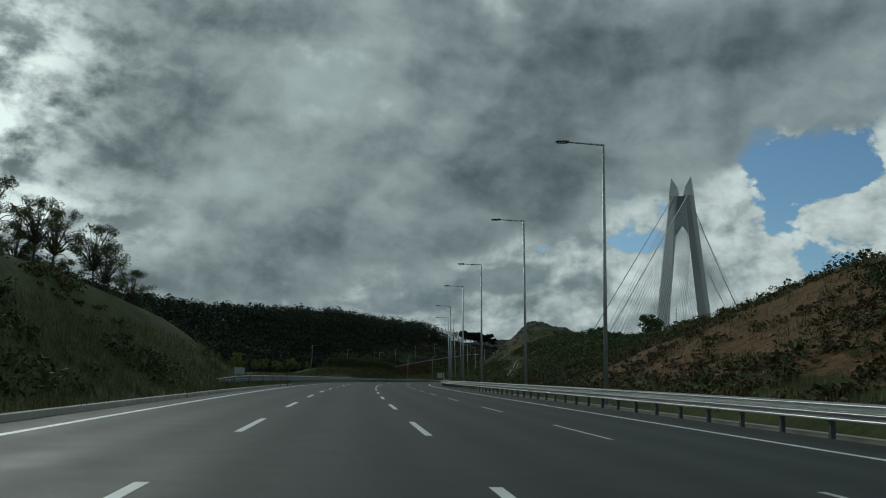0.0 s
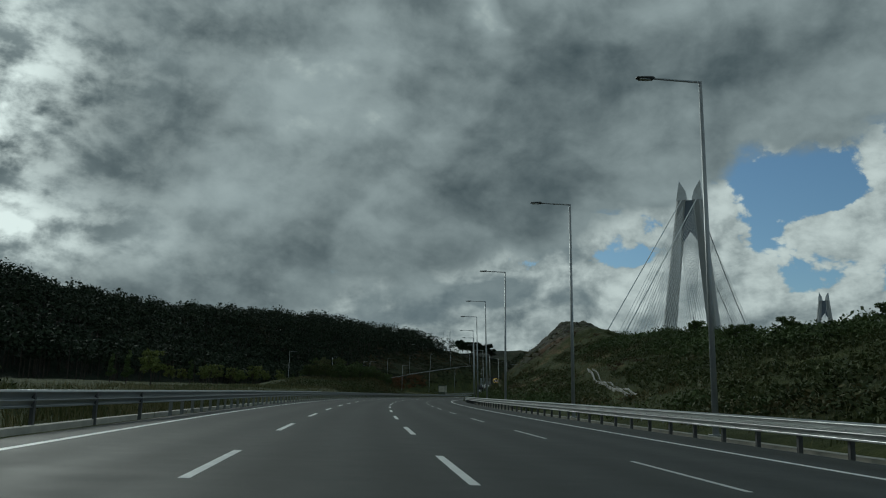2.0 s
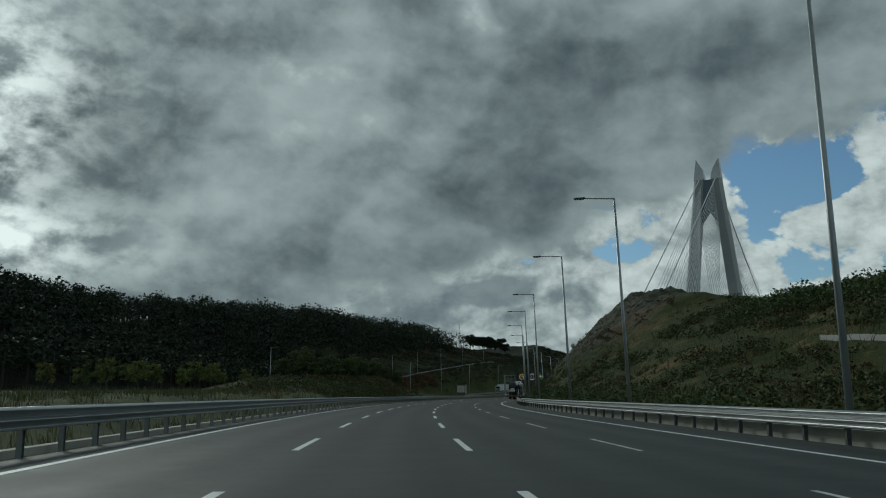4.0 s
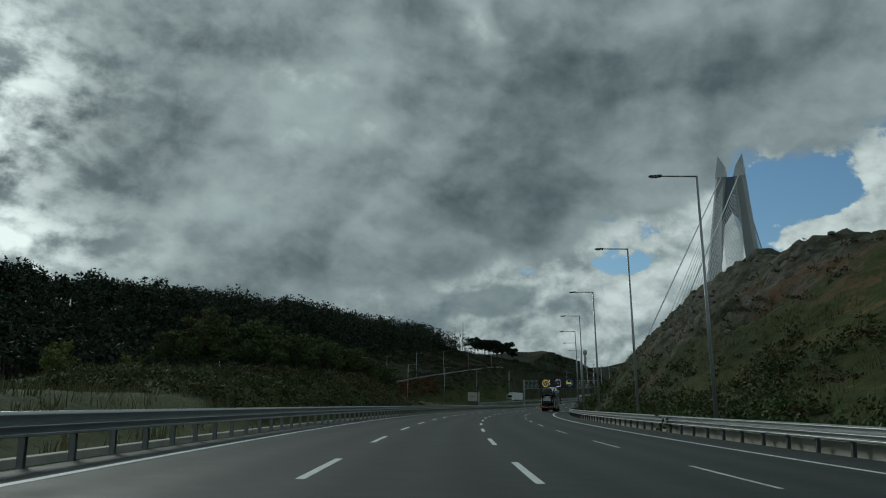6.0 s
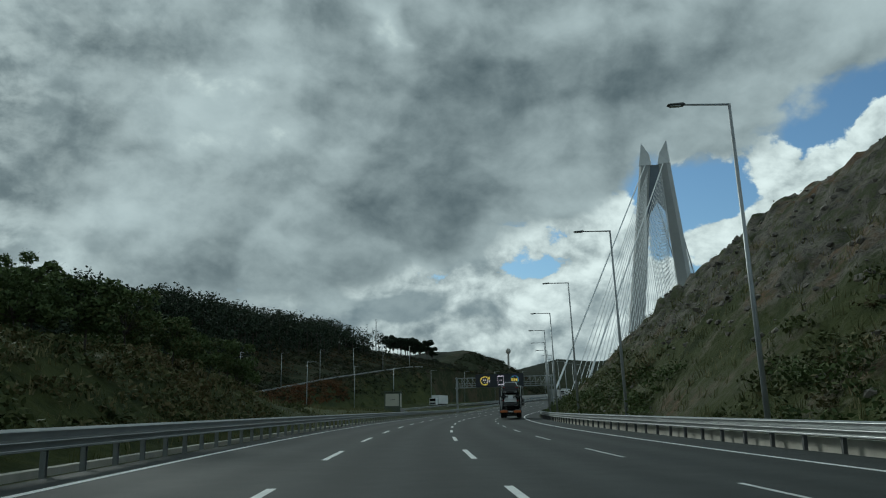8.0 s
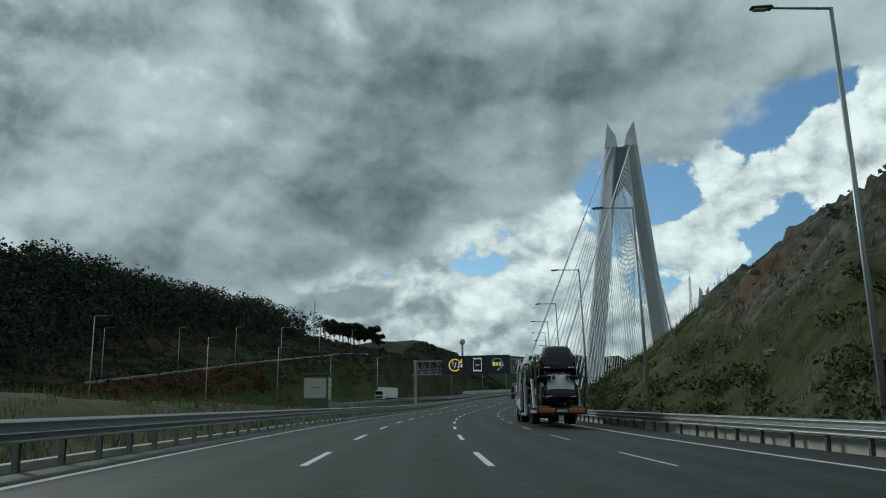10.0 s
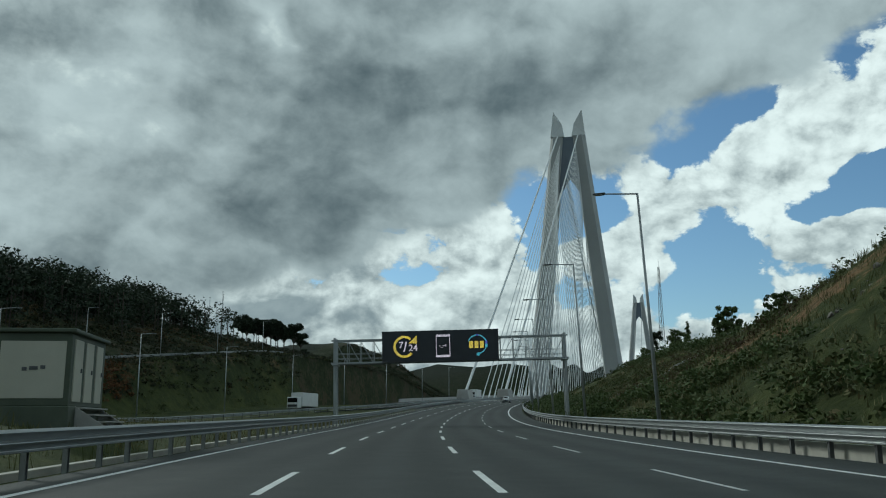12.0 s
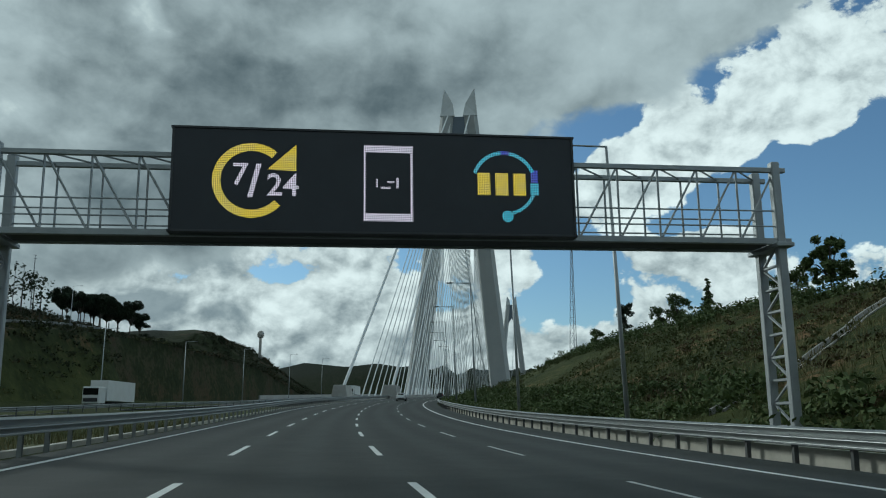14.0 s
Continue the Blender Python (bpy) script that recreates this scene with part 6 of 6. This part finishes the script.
        for y0, z0, y1, z1 in ((0.35, 3.02, -4.9, 2.72), (-5.1, 2.46, -18.1, 2.46)):
            a, b = Vector((side * 0.80, y0, z0)), Vector((side * 0.80, y1, z1))
            m = Matrix.Translation((a + b) / 2) @ (b - a).to_track_quat("Y", "Z").to_matrix().to_4x4()
            box(bm, (0.62, (b - a).length, 0.09), (0, 0, -0.05), 0.01, m)
            box(bm, (0.08, (b - a).length, 0.20), (side * 0.46, 0, -0.10), 0.01, m)
        part("upper_track", bm, DECK_DARK, truck)
        for y, z in ((0.3, 3.0), (-2.2, 2.9), (-4.9, 2.75), (-6.6, 2.5), (-8.6, 2.5), (-11.2, 2.5), (-13.0, 2.5), (-15.4, 2.5), (-17.9, 2.5)):
            bm = bmesh.new()
            tube(bm, (side * 1.25, y, z - 0.1), (side * 1.25, y, z + 0.85), 0.035, 0.03, 8)
            part("stanchion", bm, DECK_DARK, truck)
        ys = (0.3, -2.2, -4.9)
        for y0, y1, z0, z1 in ((0.3, -2.2, 3.0, 2.9), (-2.2, -4.9, 2.9, 2.75), (-6.6, -8.6, 2.5, 2.5), (-11.2, -13.0, 2.5, 2.5)):
            for up in (0.45, 0.8):
                bm = bmesh.new()
                last = None
                for k in range(7):
                    q = k / 6
                    p = Vector((side * 1.25, y0 + (y1 - y0) * q, z0 + (z1 - z0) * q + up - 0.10 * 4 * q * (1 - q)))
                    if last is not None:
                        tube(bm, last, p, 0.010, 0.010, 4)
                    last = p
                part("safety_rope", bm, DECK_DARK, truck)
        for y in (-12.35, -13.75):
            wheel_parts(truck, side * 0.98, y, 0.46, 0.46, 0.42, STEEL_RIM, side, 8)
            bm = bmesh.new()
            rows = []
            for i in range(13):
                t = math.pi * (0.08 + 0.84 * i / 12)
                rows.append([bm.verts.new((side * q, y + rr * math.cos(t), 0.46 + rr * math.sin(t))) for rr, q in ((0.54, 0.72), (0.54, 1.25), (0.60, 1.25), (0.60, 0.72))])
            for a, b in zip(rows, rows[1:]):
                for j in range(4):
                    bm.faces.new((a[j], a[(j + 1) % 4], b[(j + 1) % 4], b[j]))
            bmesh.ops.recalc_face_normals(bm, faces=list(bm.faces))
            part("mudguard", bm, RAIL_GREY, truck)
        bm = bmesh.new()
        box(bm, (0.80, 0.08, 0.24), (side * 0.75, -18.24, 0.72), 0.03)
        part("rear_lamp_panel", bm, ORANGE, truck, "orange and red rear lamp panel")
        bm = bmesh.new()
        tube(bm, (side * 1.15, -17.9, 0.8), (side * 1.25, -18.0, 2.4), 0.05, 0.05, 8)
        part("rear_post", bm, DECK_DARK, truck)
    bm = bmesh.new()
    box(bm, (0.9, 5.6, 0.26), (0, -3.2, 0.92), 0.02)
    box(bm, (0.8, 12.2, 0.28), (0, -12.0, 0.62), 0.02)
    for y in np.arange(-6.5, -18, -1.6):
        box(bm, (2.4, 0.14, 0.12), (0, float(y), 0.58), 0.01)
    part("chassis", bm, CHASSIS, truck)
    for y in np.arange(0.2, -18, -1.3):
        z = 2.38 if y < -5 else 2.62 + (y + 4.9) * 0.057
        bm = bmesh.new()
        box(bm, (2.4, 0.10, 0.08), (0, float(y), z), 0.01)
        part("cross_bar", bm, DECK_DARK, truck)
    bm = bmesh.new()
    box(bm, (2.46, 0.18, 0.30), (0, -18.12, 0.70), 0.03)
    part("rear_beam", bm, CHASSIS, truck)
    bm = bmesh.new()
    box(bm, (0.52, 0.02, 0.12), (0, -18.25, 0.70), 0.005)
    part("plate", bm, PLATE, truck)
    return truck


make_transporter()


def on_truck(car, y, z, tilt):
    car.matrix_world = TM @ Matrix.Translation((0, y, z)) @ Matrix.Rotation(radians(tilt), 4, "X")


on_truck(make_car("estate_car", WHITE_CAR, "white estate car carried above the truck's cab"), -2.15, 2.93, 3.2)
on_truck(make_car("estate_car", BLACK_CAR, "black estate car with white film on the upper deck", "film"), -8.7, 2.47, 0)
on_truck(make_car("estate_car", GREY_CAR, "dark grey estate car at the end of the upper deck"), -14.9, 2.47, 0)
on_truck(make_car("estate_car", BLACK_CAR, "black estate car with white film behind the cab", "film"), -5.75, 1.16, 1.0)
on_truck(make_car("estate_car", BLACK_CAR, "black estate car in the middle of the lower deck", "film"), -10.4, 0.74, 2.0)
on_truck(make_car("estate_car", GREY_CAR, "dark grey estate car with white film at the lower rear", "film"), -15.6, 0.95, -1.0)

# traffic further on
far_car = make_car("estate_car", WHITE_CAR, "small white car driving on towards the bridge", "", "traffic")
far_car.matrix_world = on_road(566, 3.4, 0.0)
far_car = make_car("estate_car", BLACK_CAR, "dark car driving on towards the bridge", "", "traffic")
far_car.matrix_world = on_road(640, 6.8, 0.0)


def make_lorry(m, label):
    """A rigid box lorry; its nose is at y = 0 and points to +y."""
    ob = empty("box_lorry", m, label, "truck", "traffic")
    bm = bmesh.new()
    box(bm, (2.4, 1.9, 2.3), (0, -0.95, 1.75), 0.15)
    cab = part("cab", bm, CAB_WHITE, ob)
    bm = bmesh.new()
    box(bm, (2.1, 0.04, 0.9), (0, 0.01, 2.25), 0.02)
    part("windscreen", bm, GLASS, cab)
    bm = bmesh.new()
    box(bm, (2.0, 0.05, 0.5), (0, 0.01, 1.15), 0.02)
    part("grille", bm, CHASSIS, cab)
    bm = bmesh.new()
    box(bm, (2.5, 8.5, 2.75), (0, -6.5, 2.45), 0.03)
    part("cargo_box", bm, CAB_WHITE, ob, "white cargo box")
    bm = bmesh.new()
    box(bm, (1.0, 10.0, 0.3), (0, -5.4, 0.85), 0.02)
    part("chassis", bm, CHASSIS, ob)
    for side in (-1, 1):
        for y in (-1.2, -8.0, -9.3):
            wheel_parts(ob, side * 1.0, y, 0.5, 0.5, 0.34, STEEL_RIM, side, 6)
    return ob


p = at(508, other_mid(508) + 1.0, other_up(508))
make_lorry(Matrix.Translation(p) @ Matrix.Rotation(-head(508) + math.pi - 0.12, 4, "Z"), "white box lorry on the other carriageway")
p = at(664, other_mid(664) + 3.0, 0.06)
make_lorry(Matrix.Translation(p) @ Matrix.Rotation(-head(664) + math.pi, 4, "Z"), "white box lorry coming off the bridge")
